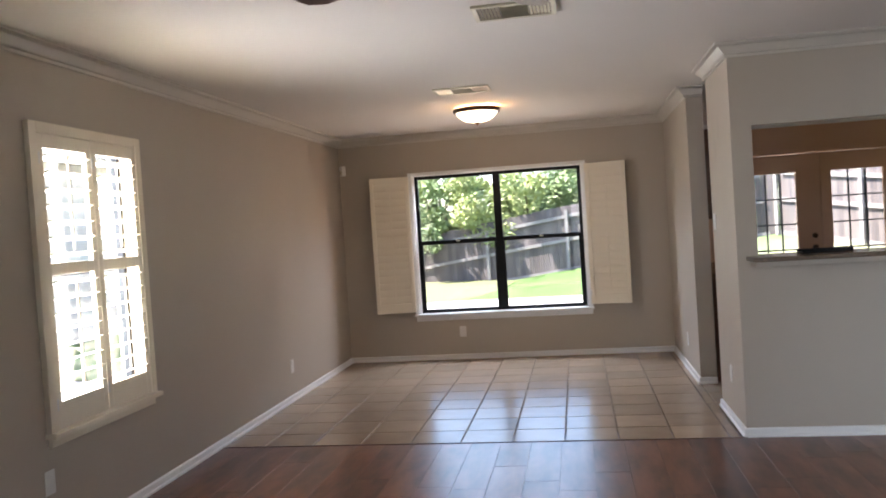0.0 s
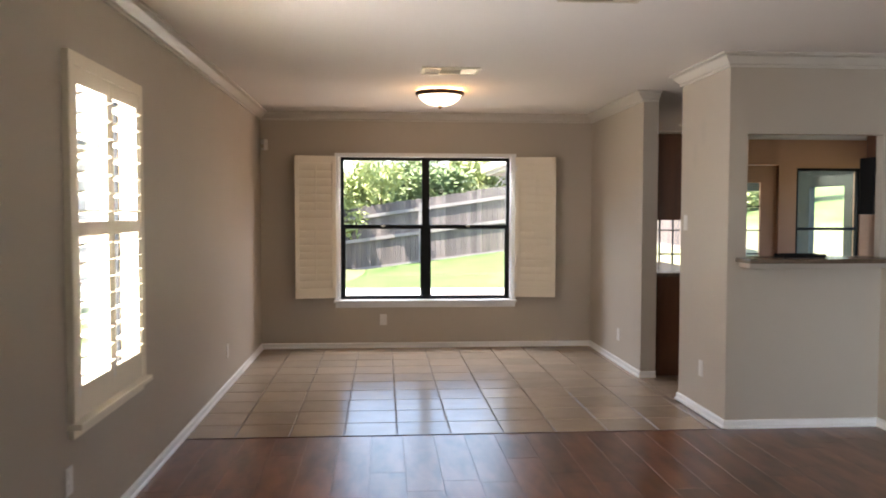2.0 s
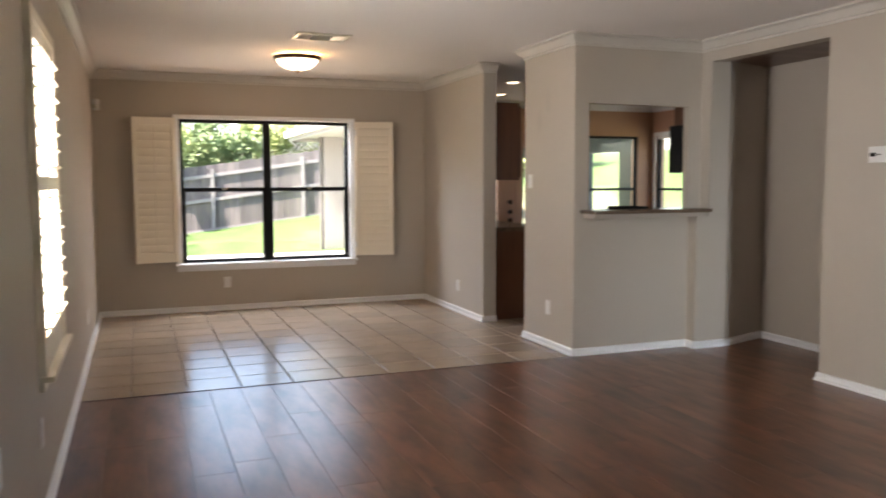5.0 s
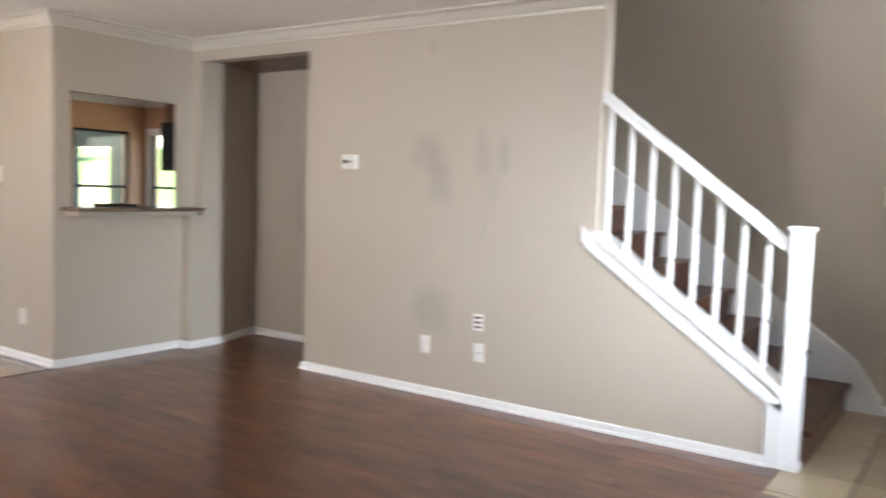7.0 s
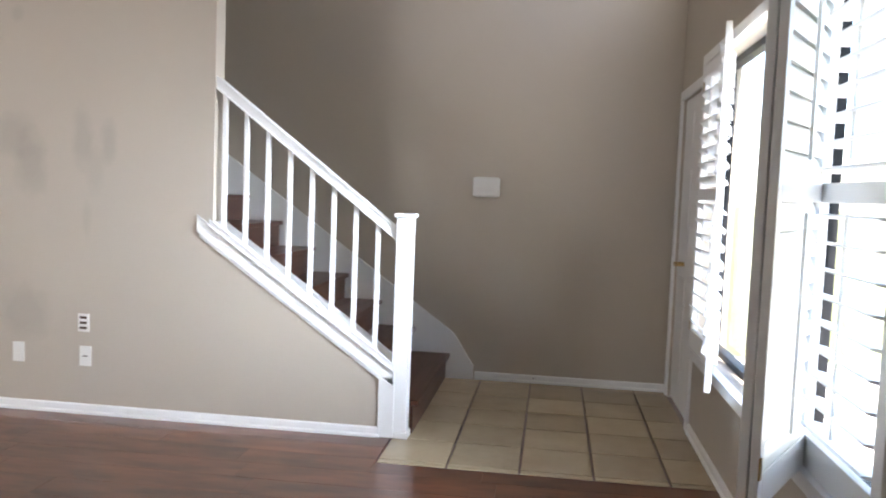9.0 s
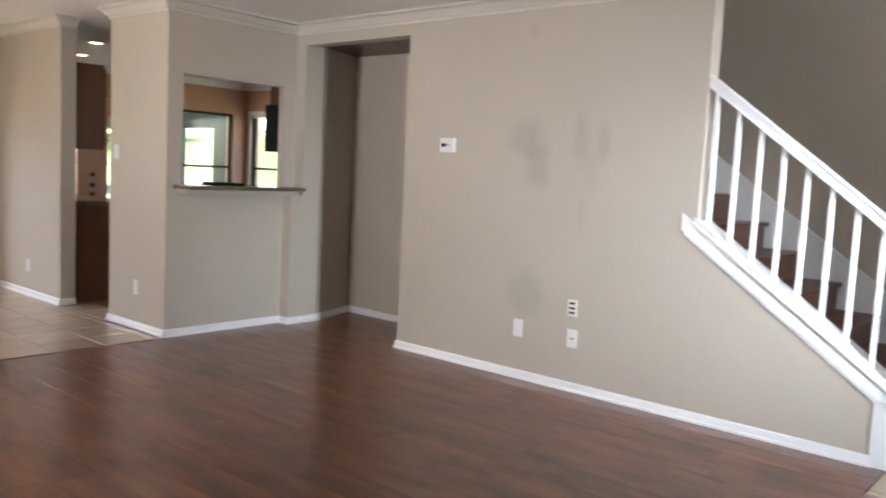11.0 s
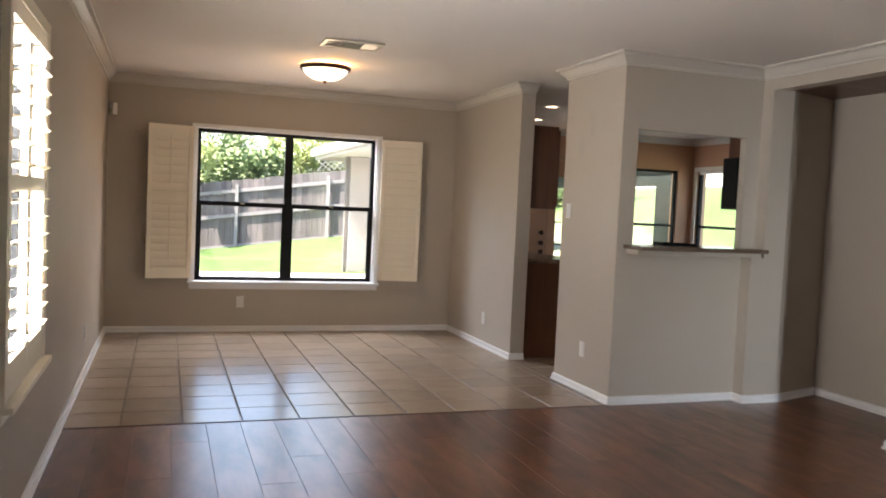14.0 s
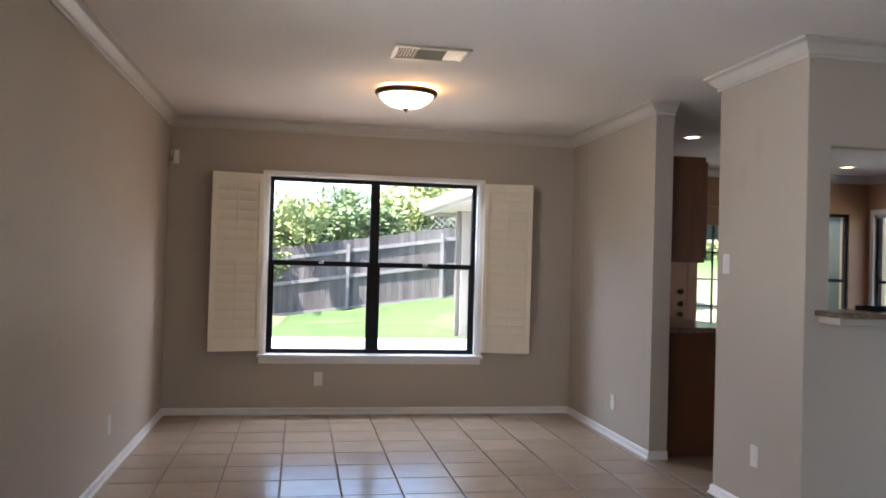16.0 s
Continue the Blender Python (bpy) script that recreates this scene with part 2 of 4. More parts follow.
# building blocks
def add_box(bm, x0, x1, y0, y1, z0, z1, bevel=0.0, m=None):
    r = bmesh.ops.create_cube(bm, size=1.0)
    vs = r["verts"]
    for v in vs:
        v.co = Vector((x0 + (v.co.x + 0.5) * (x1 - x0), y0 + (v.co.y + 0.5) * (y1 - y0), z0 + (v.co.z + 0.5) * (z1 - z0)))
    if bevel:
        es = list({e for v in vs for e in v.link_edges})
        r = bmesh.ops.bevel(bm, geom=es, offset=bevel, segments=2, affect="EDGES", profile=0.6)
        vs = list({v for f in r["faces"] for v in f.verts} | {v for v in vs if v.is_valid})
    if m is not None:
        bmesh.ops.transform(bm, matrix=m, verts=vs)
    return vs


def boxes(*specs, bevel=0.0):
    bm = bmesh.new()
    for s in specs:
        add_box(bm, *s, bevel=bevel)
    return bm


def add_tube(bm, p, q, r0, r1=None, n=12):
    p, q = Vector(p), Vector(q)
    r1 = r0 if r1 is None else r1
    m = Matrix.Translation((p + q) / 2) @ (q - p).to_track_quat("Z", "Y").to_matrix().to_4x4()
    bmesh.ops.create_cone(bm, cap_ends=True, segments=n, radius1=r0, radius2=r1, depth=(q - p).length, matrix=m)


def tube(p, q, r0, r1=None, n=12):
    bm = bmesh.new()
    add_tube(bm, p, q, r0, r1, n)
    return bm


def turned(profile, n=32):
    """A surface of revolution about z from (radius, height) pairs."""
    bm = bmesh.new()
    rings = []
    for r, z in profile:
        if r < 1e-5:
            rings.append([bm.verts.new((0, 0, z))])
        else:
            rings.append([bm.verts.new((r * math.cos(2 * math.pi * k / n), r * math.sin(2 * math.pi * k / n), z)) for k in range(n)])
    for a, b in zip(rings, rings[1:]):
        for k in range(n):
            j = (k + 1) % n
            quad = [a[k % len(a)], a[j % len(a)], b[j % len(b)], b[k % len(b)]]
            quad = list(dict.fromkeys(quad))
            if len(quad) > 2:
                bm.faces.new(quad)
    bmesh.ops.recalc_face_normals(bm, faces=bm.faces)
    return bm


def sweep(path, profile, closed=False):
    """A moulding along a polyline of (x, y), room on its right hand; profile in (out from the wall, height)."""
    bm = bmesh.new()
    pts = [Vector(p) for p in path]
    k = len(pts)
    rows = []
    for i, p in enumerate(pts):
        a = (p - pts[i - 1]).normalized() if i else (pts[1] - p).normalized()
        b = (pts[i + 1] - p).normalized() if i < k - 1 else a
        na, nb = Vector((a.y, -a.x)), Vector((b.y, -b.x))
        off = (na + nb) / (1 + na.dot(nb))
        rows.append([bm.verts.new((p.x + off.x * d, p.y + off.y * d, z)) for d, z in profile])
    m = len(profile)
    for r, s in zip(rows, rows[1:]):
        for j in range(m):
            bm.faces.new([r[j], r[(j + 1) % m], s[(j + 1) % m], s[j]])
    bm.faces.new(rows[0])
    bm.faces.new(list(reversed(rows[-1])))
    bmesh.ops.recalc_face_normals(bm, faces=bm.faces)
    return bm


def mesh_of(name, bm, material, smooth=False):
    me = bpy.data.meshes.new(name)
    bmesh.ops.recalc_face_normals(bm, faces=bm.faces)
    bm.to_mesh(me)
    bm.free()
    me.materials.append(material)
    if smooth:
        for f in me.polygons:
            f.use_smooth = True
    return me


def part(name, bm, material, parent=None, label="", smooth=False, at=None):
    ob = new(name, bm if isinstance(bm, bpy.types.Mesh) else mesh_of(name, bm, material, smooth))
    if parent is not None:
        ob.parent = parent
    if at is not None:
        ob.matrix_basis = at
    if label:
        ob["label"] = label
    return ob


def structure(name, bm, material, label, category="", smooth=False):
    return tagged(part(name, bm, material, smooth=smooth), label, category or name.split("_")[0], kind="structure")


def thing(name, label, category, m=None, group=""):
    ob = new(name)
    if m is not None:
        ob.matrix_basis = m
    return tagged(ob, label, category, group)


# the shell: plan in metres, x across the living room, y towards the back garden
LEFT, FRONT, BACK, CEILING = -2.465, -0.53, 9.07, 2.475
PASS_Y, PIER_X, DINE_X, STAIR_X, FAR_X = 5.72, 1.068, 1.035, 2.245, 3.78
KIT_Y, KIT_X = 10.7, 5.3
HIGH = 5.0

# left wall with one window
WY0, WY1, WZ0, WZ1 = 3.935, 4.815, 0.60, 2.03
structure("wall_left", boxes((-2.625, LEFT, FRONT - 0.16, WY0, -0.1, CEILING), (-2.625, LEFT, WY1, BACK + 0.16, -0.1, CEILING),
                             (-2.625, LEFT, WY0, WY1, -0.1, WZ0), (-2.625, LEFT, WY0, WY1, WZ1, CEILING)), WALL,
          "warm grey painted wall with a shuttered window", "wall")
# back wall of the dining end with its wide window
BX0, BX1, BZ0, BZ1 = -1.655, 0.17, 0.505, 2.02
structure("wall_back", boxes((LEFT, BX0, BACK, BACK + 0.16, -0.1, CEILING), (BX1, 1.168, BACK, BACK + 0.16, -0.1, CEILING),
                             (BX0, BX1, BACK, BACK + 0.16, -0.1, BZ0), (BX0, BX1, BACK, BACK + 0.16, BZ1, CEILING)), WALL,
          "warm grey painted dining wall with a wide window", "wall")
structure("wall_dining_side", boxes((DINE_X, 1.168, 7.375, BACK, -0.1, CEILING)), WALL, "warm grey partition between dining end and kitchen", "wall")
# pier and pass-through wall
PX0, PX1, PZ0, PZ1 = 1.194, 2.12, 1.10, 1.955
structure("wall_pier", boxes((PIER_X, 1.194, PASS_Y, 6.56, -0.1, CEILING)), SMUDGED, "warm grey painted pier beside the kitchen doorway", "wall")
structure("wall_pass_through", boxes((PX0, PX1, PASS_Y, 5.79, -0.1, PZ0), (PX0, PX1, PASS_Y, 5.79, PZ1, CEILING),
                                     (PX1, STAIR_X, PASS_Y, 5.79, -0.1, CEILING), (2.13, STAIR_X, 5.61, PASS_Y, -0.1, 1.075),
                                     (STAIR_X, 2.43, 5.61, 5.82, -0.1, CEILING)), WALL,
          "warm grey wall with a pass-through opening to the kitchen", "wall")
# alcove
def alcove_walls():
    """A side wall and a slightly slanting back wall."""
    bm = boxes((2.97, 3.11, 4.33, 5.83, -0.1, 2.32))
    for v in add_box(bm, 2.43, 3.11, 5.61, 5.95, -0.1, CEILING):
        if v.co.y < 5.7 and v.co.x > 3:
            v.co.y = 5.832
    return bm


structure("wall_alcove", alcove_walls(), WALL, "grey painted walls of a shallow alcove", "wall")
structure("wall_header", boxes((STAIR_X, 2.365, 4.445, 5.61, 2.305, CEILING)), WALL, "painted header above the alcove opening", "wall")
structure("ceiling_alcove", boxes((2.365, 2.97, 4.33, 5.608, 2.32, 2.38)), WALL, "low painted ceiling of the alcove", "ceiling")


def stair_wall():
    """The wall beside the stairs: full height, then cut down along the slope of the string."""
    bm = boxes((STAIR_X, 2.365, 2.18, 4.445, -0.1, CEILING))
    for v in add_box(bm, STAIR_X, 2.365, 1.14, 2.18, -0.1, 1.105):
        if v.co.z > 1 and v.co.y < 1.5:
            v.co.z = 0.375
    return bm


structure("wall_stair", stair_wall(), STAINED, "warm grey wall with faint scuffs, cut down along the stairs", "wall")
structure("wall_stair_upper", boxes((STAIR_X, 2.365, FRONT - 0.16, 4.33, 2.535, HIGH), (2.365, 3.0, 4.33, 4.45, 2.42, HIGH), (3.0, FAR_X, 6.0, 6.12, 2.42, HIGH),
                                    (2.88, 3.0, 4.45, 6.12, 2.42, HIGH)), WALL, "plain upper wall of the stairwell", "wall")
structure("wall_far", boxes((FAR_X, 3.94, FRONT - 0.16, 6.12, -0.1, HIGH)), WALL, "tall taupe wall of the stairwell and entry", "wall")
# front wall: large shuttered window, entry door, high window over the entry
FX0, FX1, FZ0, FZ1 = 0.05, 2.72, 0.52, 2.12
DX0, DX1, DZ = 2.86, 3.68, 2.03
structure("wall_front", boxes((-2.66, FX0, FRONT - 0.16, FRONT, -0.1, CEILING), (FX0, FX1, FRONT - 0.16, FRONT, -0.1, FZ0), (FX0, FX1, FRONT - 0.16, FRONT, FZ1, CEILING),
                              (FX1, DX0, FRONT - 0.16, FRONT, -0.1, CEILING), (DX0, DX1, FRONT - 0.16, FRONT, DZ, CEILING), (DX1, FAR_X, FRONT - 0.16, FRONT, -0.1, CEILING),
                              (2.245, 2.6, FRONT - 0.16, FRONT, CEILING, HIGH), (3.55, FAR_X, FRONT - 0.16, FRONT, CEILING, HIGH),
                              (2.6, 3.55, FRONT - 0.16, FRONT, CEILING, 3.1), (2.6, 3.55, FRONT - 0.16, FRONT, 4.5, HIGH)), WALL,
          "painted front wall with door and shuttered window", "wall")
structure("ceiling", boxes((-2.66, 2.365, FRONT - 0.16, BACK + 0.16, CEILING, 2.535), (2.365, KIT_X + 0.15, 5.95, 9.23, CEILING, 2.535),
                           (1.0, KIT_X + 0.15, 9.23, KIT_Y + 0.16, CEILING, 2.535)), CEIL, "off-white lightly textured ceiling", "ceiling")
structure("ceiling_stairwell", boxes((2.245, 3.94, FRONT - 0.16, 6.12, HIGH, HIGH + 0.06)), CEIL, "high ceiling over the stairs", "ceiling")
# kitchen shell
KD0, KD1 = 2.08, 3.93
KW0, KW1, KWZ0, KWZ1 = 4.18, 5.05, 0.75, 2.02
structure("wall_kitchen_back", boxes((1.0, KD0, KIT_Y, KIT_Y + 0.16, -0.1, CEILING), (KD0, KD1, KIT_Y, KIT_Y + 0.16, 2.06, CEILING),
                                     (KD1, KW0, KIT_Y, KIT_Y + 0.16, -0.1, CEILING), (KW0, KW1, KIT_Y, KIT_Y + 0.16, -0.1, KWZ0),
                                     (KW0, KW1, KIT_Y, KIT_Y + 0.16, KWZ1, CEILING), (KW1, KIT_X, KIT_Y, KIT_Y + 0.16, -0.1, CEILING)), KWALL,
          "warm terracotta-beige kitchen wall with glazed doors and window", "wall")
KE0, KE1 = 9.1, 10.58
structure("wall_kitchen_side", boxes((KIT_X, KIT_X + 0.15, 5.8, KE0, -0.1, CEILING), (KIT_X, KIT_X + 0.15, KE1, KIT_Y + 0.16, -0.1, CEILING),
                                     (KIT_X, KIT_X + 0.15, KE0, KE1, -0.1, KWZ0), (KIT_X, KIT_X + 0.15, KE0, KE1, KWZ1, CEILING)), KWALL,
          "warm beige kitchen side wall with a window", "wall")
structure("wall_kitchen_near", boxes((3.11, KIT_X, 5.83, 5.95, -0.1, CEILING), (1.0, 1.168, 9.23, KIT_Y, -0.1, CEILING)), KWALL, "warm beige kitchen wall", "wall")

# floors
structure("subfloor", boxes((-2.66, 5.25, FRONT - 0.16, KIT_Y + 0.16, -0.12, -0.012)), GROUT, "brown grout and screed under the floors", "floor")

CROWN = [(d, CEILING - 0.0005 - h) for d, h in ((0, 0.088), (0.014, 0.088), (0.017, 0.074), (0.010, 0.070), (0.022, 0.064), (0.046, 0.040), (0.060, 0.026), (0.050, 0.022), (0.066, 0.016), (0.080, 0.013), (0.080, 0), (0, 0))]
BASE = [(0, 0), (0.022, 0), (0.022, 0.012), (0.014, 0.02), (0.013, 0.048), (0.008, 0.055), (0, 0.057)]
# living-room crown in the darkened white, its shade painted in; kitchen crown stays WHITE
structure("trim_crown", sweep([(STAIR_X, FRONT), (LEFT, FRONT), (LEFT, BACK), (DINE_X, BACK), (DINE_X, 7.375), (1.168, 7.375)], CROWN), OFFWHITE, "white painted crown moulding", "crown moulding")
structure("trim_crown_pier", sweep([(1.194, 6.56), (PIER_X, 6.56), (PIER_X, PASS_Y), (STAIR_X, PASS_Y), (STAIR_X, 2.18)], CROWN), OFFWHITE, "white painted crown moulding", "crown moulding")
structure("trim_crown_kitchen", sweep([(1.168, 9.23), (1.168, KIT_Y), (KIT_X, KIT_Y), (KIT_X, 5.95)], CROWN), WHITE, "white painted crown moulding", "crown moulding")
structure("baseboard", sweep([(2.78, FRONT), (LEFT, FRONT), (LEFT, BACK), (DINE_X, BACK), (DINE_X, 7.375), (1.168, 7.375)], BASE), WHITE, "low white painted baseboard", "baseboard")
structure("baseboard_pier", sweep([(1.194, 6.56), (PIER_X, 6.56), (PIER_X, PASS_Y), (2.13, PASS_Y), (2.13, 5.61), (2.44, 5.61), (2.97, 5.786), (2.97, 4.5)], BASE), WHITE, "low white painted baseboard", "baseboard")
structure("baseboard_stair", sweep([(2.365, 4.445), (STAIR_X, 4.445), (STAIR_X, 1.2)], BASE), WHITE, "low white painted baseboard", "baseboard")
structure("baseboard_entry", sweep([(FAR_X, 0.83), (FAR_X, FRONT)], BASE), WHITE, "low white painted baseboard", "baseboard")


# stairs
RISE, RUN, FIRST = 0.182, 0.257, 1.04


def staircase():
    st = thing("staircase", "dark-stained wooden stairs with white risers' skirt beside the wall", "stairs")
    for k in range(13):
        y, z = FIRST + RUN * k, RISE * (k + 1)
        part("riser", boxes((2.366, FAR_X - 0.026, y, y + 0.018, z - RISE, z - 0.03)), TREAD, st)
        part("tread", boxes((2.366, FAR_X - 0.026, y - 0.028, y + RUN + 0.016, z - 0.03, z), bevel=0.007), TREAD, st)
    part("landing", boxes((2.366, FAR_X, FIRST + 13 * RUN, 6.0, 13 * RISE - 0.05, 13 * RISE)), TREAD, st)
    bm = bmesh.new()
    top = FIRST + 13 * RUN
    line = [(0.84, 0.0), (0.84, 0.10), (0.99, 0.33), (top, 0.33 + (top - 0.99) * RISE / RUN), (top, 0.0)]
    a = [bm.verts.new((FAR_X - 0.024, y, z)) for y, z in line]
    b = [bm.verts.new((FAR_X - 0.001, y, z)) for y, z in line]
    bm.faces.new(a), bm.faces.new(b[::-1])
    for i in range(5):
        j = (i + 1) % 5
        bm.faces.new([a[i], b[i], b[j], a[j]])
    part("skirt_board", bm, WHITE, st, "white painted skirt board along the wall")
    return st


staircase()


def slope_bar(y0, z0, y1, z1, x0, x1, h, bevel=0.004):
    """A bar of height h (measured upright) whose top runs from (y0, z0) to (y1, z1)."""
    bm = bmesh.new()
    vs = add_box(bm, x0, x1, 0, 1, -h, 0)
    for v in vs:
        f = v.co.y
        v.co.y, v.co.z = y0 + (y1 - y0) * f, v.co.z + z0 + (z1 - z0) * f
    if bevel:
        bmesh.ops.bevel(bm, geom=bm.edges[:], offset=bevel, segments=2, affect="EDGES")
    return bm


def balustrade():
    bl = thing("stair_railing", "white painted stair railing with square balusters and newel", "railing")
    # string cap and its face trim
    part("string_cap", slope_bar(2.19, 1.147, 1.13, 0.405, 2.228, 2.40, 0.032), WHITE, bl)
    part("string_trim", slope_bar(2.265, 1.165, 1.13, 0.371, 2.236, STAIR_X - 0.001, 0.082), WHITE, bl)
    part("string_bead", slope_bar(2.25, 1.078, 1.15, 0.308, 2.2405, STAIR_X - 0.001, 0.026), WHITE, bl)
    part("end_trim", boxes((2.236, STAIR_X - 0.001, 1.125, 1.215, 0.0, 0.335), bevel=0.004), WHITE, bl)
    newel = part("newel_post", boxes((2.243, 2.333, 1.055, 1.145, 0.0, 1.205), bevel=0.004), WHITE, bl)
    part("newel_cap", boxes((2.231, 2.345, 1.043, 1.157, 1.205, 1.228), bevel=0.006), WHITE, newel)
    part("newel_base", boxes((2.233, 2.343, 1.045, 1.124, 0.0, 0.035), bevel=0.005), WHITE, newel)
    part("handrail", slope_bar(2.205, 1.950, 1.145, 1.140, 2.264, 2.312, 0.050, 0.008), WHITE, bl)
    for k in range(8):
        y = 2.135 - k * 0.1262
        f = (2.18 - y) / 1.055
        top, bottom = 1.925 - 0.80 * f - 0.05, 1.147 - 0.742 * (2.19 - y) / 1.06 - 0.01
        part("baluster", boxes((2.276, 2.300, y - 0.0125, y + 0.0125, bottom, top), bevel=0.002), WHITE, bl)
    return bl


balustrade()

# plantation shutters
LOUVER = {}


def louver_mesh(width, material):
    key = (round(width, 3), material.name)
    if key not in LOUVER:
        bm = bmesh.new()
        ring = [(math.cos(a) * 0.042, math.sin(a) * 0.0055) for a in [2 * math.pi * k / 10 for k in range(10)]]
        a = [bm.verts.new((0, y, z)) for y, z in ring]
        b = [bm.verts.new((width, y, z)) for y, z in ring]
        bm.faces.new(a), bm.faces.new(b[::-1])
        for i in range(10):
            bm.faces.new([a[i], a[(i + 1) % 10], b[(i + 1) % 10], b[i]])
        LOUVER[key] = mesh_of("louver", bm, material)
    return LOUVER[key]


def shutter(w, h, m, tilt, label, group="", material=None, pitch=0.079, middle=0.545, rod=True, rod_side=-1, low=0.10):
    """A louvred panel; hinge edge at the origin, running along +x, louvres turned by tilt degrees (90 closed)."""
    mt = material or CREAM
    sh = thing("shutter_panel", label, "shutter", m, group)
    stile, thick = 0.042, 0.026
    zm = h * middle
    part("stile", boxes((0, stile, -thick / 2, thick / 2, 0, h), bevel=0.003), mt, sh)
    part("stile", boxes((w - stile, w, -thick / 2, thick / 2, 0, h), bevel=0.003), mt, sh)
    part("bottom_rail", boxes((stile, w - stile, -thick / 2, thick / 2, 0, low), bevel=0.002), mt, sh)
    part("middle_rail", boxes((stile, w - stile, -thick / 2, thick / 2, zm - 0.03, zm + 0.03), bevel=0.002), mt, sh)
    part("top_rail", boxes((stile, w - stile, -thick / 2, thick / 2, h - 0.07, h), bevel=0.002), mt, sh)
    lw = w - 2 * stile - 0.004
    me = louver_mesh(lw, mt)
    for z0, z1 in ((low, zm - 0.03), (zm + 0.03, h - 0.07)):
        n = max(2, round((z1 - z0) / pitch))
        for k in range(n):
            part("louver", me, mt, sh, at=pose(stile + 0.002, 0, z0 + (k + 0.5) * (z1 - z0) / n, tilt, 0, 0))
        if rod:
            y = rod_side * (thick / 2 + 0.012)
            part("tilt_rod", boxes((w / 2 - 0.006, w / 2 + 0.006, y - 0.005, y + 0.005, z0 + 0.06, z1 - 0.03), bevel=0.002), mt, sh)
    for z in (0.12, h - 0.12):
        part("hinge", boxes((-0.004, 0.014, -thick / 2 - 0.003, -thick / 2 + 0.002, z - 0.03, z + 0.03)), BRASS if material else PLASTIC, sh)
    return sh


def pane_window(name, m, w, h, cols, rows, bar, depth, material, label, mid=None):
    """A framed window in the local xz plane, origin at its lower corner."""
    wd = tagged(new(name), label, "window", kind="structure")
    wd.matrix_basis = m
    part("window_frame", boxes((0, w, -depth / 2, depth / 2, 0, bar), (0, w, -depth / 2, depth / 2, h - bar, h), (0, bar, -depth / 2, depth / 2, bar, h - bar), (w - bar, w, -depth / 2, depth / 2, bar, h - bar)), material, wd)
    return wd


# dining window
dining = pane_window("window_1", pose(BX0 + 0.012, BACK + 0.10, BZ0 + 0.005), 1.801, 1.505, 2, 2, 0.034, 0.04, BLACKFRAME, "black aluminium four-light window over the garden")
W, H = 1.801, 1.505
ZM = 0.775
part("mullion", boxes((W / 2 - 0.040, W / 2 + 0.040, -0.028, 0.02, 0.034, H - 0.034), bevel=0.003), BLACKFRAME, dining)
for a, b in ((0.034, W / 2 - 0.040), (W / 2 + 0.040, W - 0.034)):
    part("meeting_rail", boxes((a, b, -0.03, 0.014, ZM - 0.026, ZM + 0.018), bevel=0.003), BLACKFRAME, dining)
    part("sash_stile", boxes((a, a + 0.016, -0.026, 0.0, 0.026, ZM - 0.02)), BLACKFRAME, dining)
    part("sash_stile", boxes((b - 0.016, b, -0.026, 0.0, 0.026, ZM - 0.02)), BLACKFRAME, dining)
    for z0, z1, y in ((0.026, ZM - 0.02, -0.012), (ZM + 0.014, H - 0.026, 0.006)):
        pane = part("pane", boxes((a, b, y - 0.002, y + 0.002, z0, z1)), GLASS, dining)
        pane.visible_shadow = False
    part("sash_latch", boxes(((a + b) / 2 - 0.02, (a + b) / 2 + 0.02, -0.042, -0.03, ZM - 0.006, ZM + 0.012), bevel=0.002), METAL, dining)
part("jamb_liner", boxes((-0.012, 0.0, -0.10, 0.06, 0.0, H), (W, W + 0.012, -0.10, 0.06, 0.0, H), (-0.012, W + 0.012, -0.10, 0.06, H, H + 0.01)), WHITE, dining, "white painted reveal")
structure("trim_window_1", boxes((BX0 - 0.045, BX0, BACK - 0.022, BACK + 0.001, BZ0, BZ1 + 0.035), (BX1, BX1 + 0.045, BACK - 0.022, BACK + 0.001, BZ0, BZ1 + 0.035),
                                 (BX0, BX1, BACK - 0.022, BACK + 0.001, BZ1, BZ1 + 0.035), bevel=0.003), WHITE, "white painted window casing", "window casing")
structure("window_sill_1", boxes((BX0 - 0.055, BX1 + 0.055, BACK - 0.055, BACK + 0.08, BZ0 - 0.022, BZ0 + 0.002), (BX0 - 0.04, BX1 + 0.04, BACK - 0.02, BACK + 0.001, BZ0 - 0.075, BZ0 - 0.022), bevel=0.004),
          WHITE, "white painted window stool and apron", "window sill")
SH = 1.472
shut_label = "cream louvred shutter panel folded open against the wall"
for s, x, tilt in ((-1, BX0 - 0.03, 83), (1, BX1 + 0.03, 87)):
    turn = 180 + 11 if s < 0 else -11
    for k in range(2):
        y = BACK - 0.048 - 0.033 * k
        shutter(0.42, SH, pose(x, y, BZ0 + 0.038, 0, 0, turn), tilt, shut_label, "shutters of the dining window", rod=(k == 1), rod_side=(1 if s < 0 else -1))

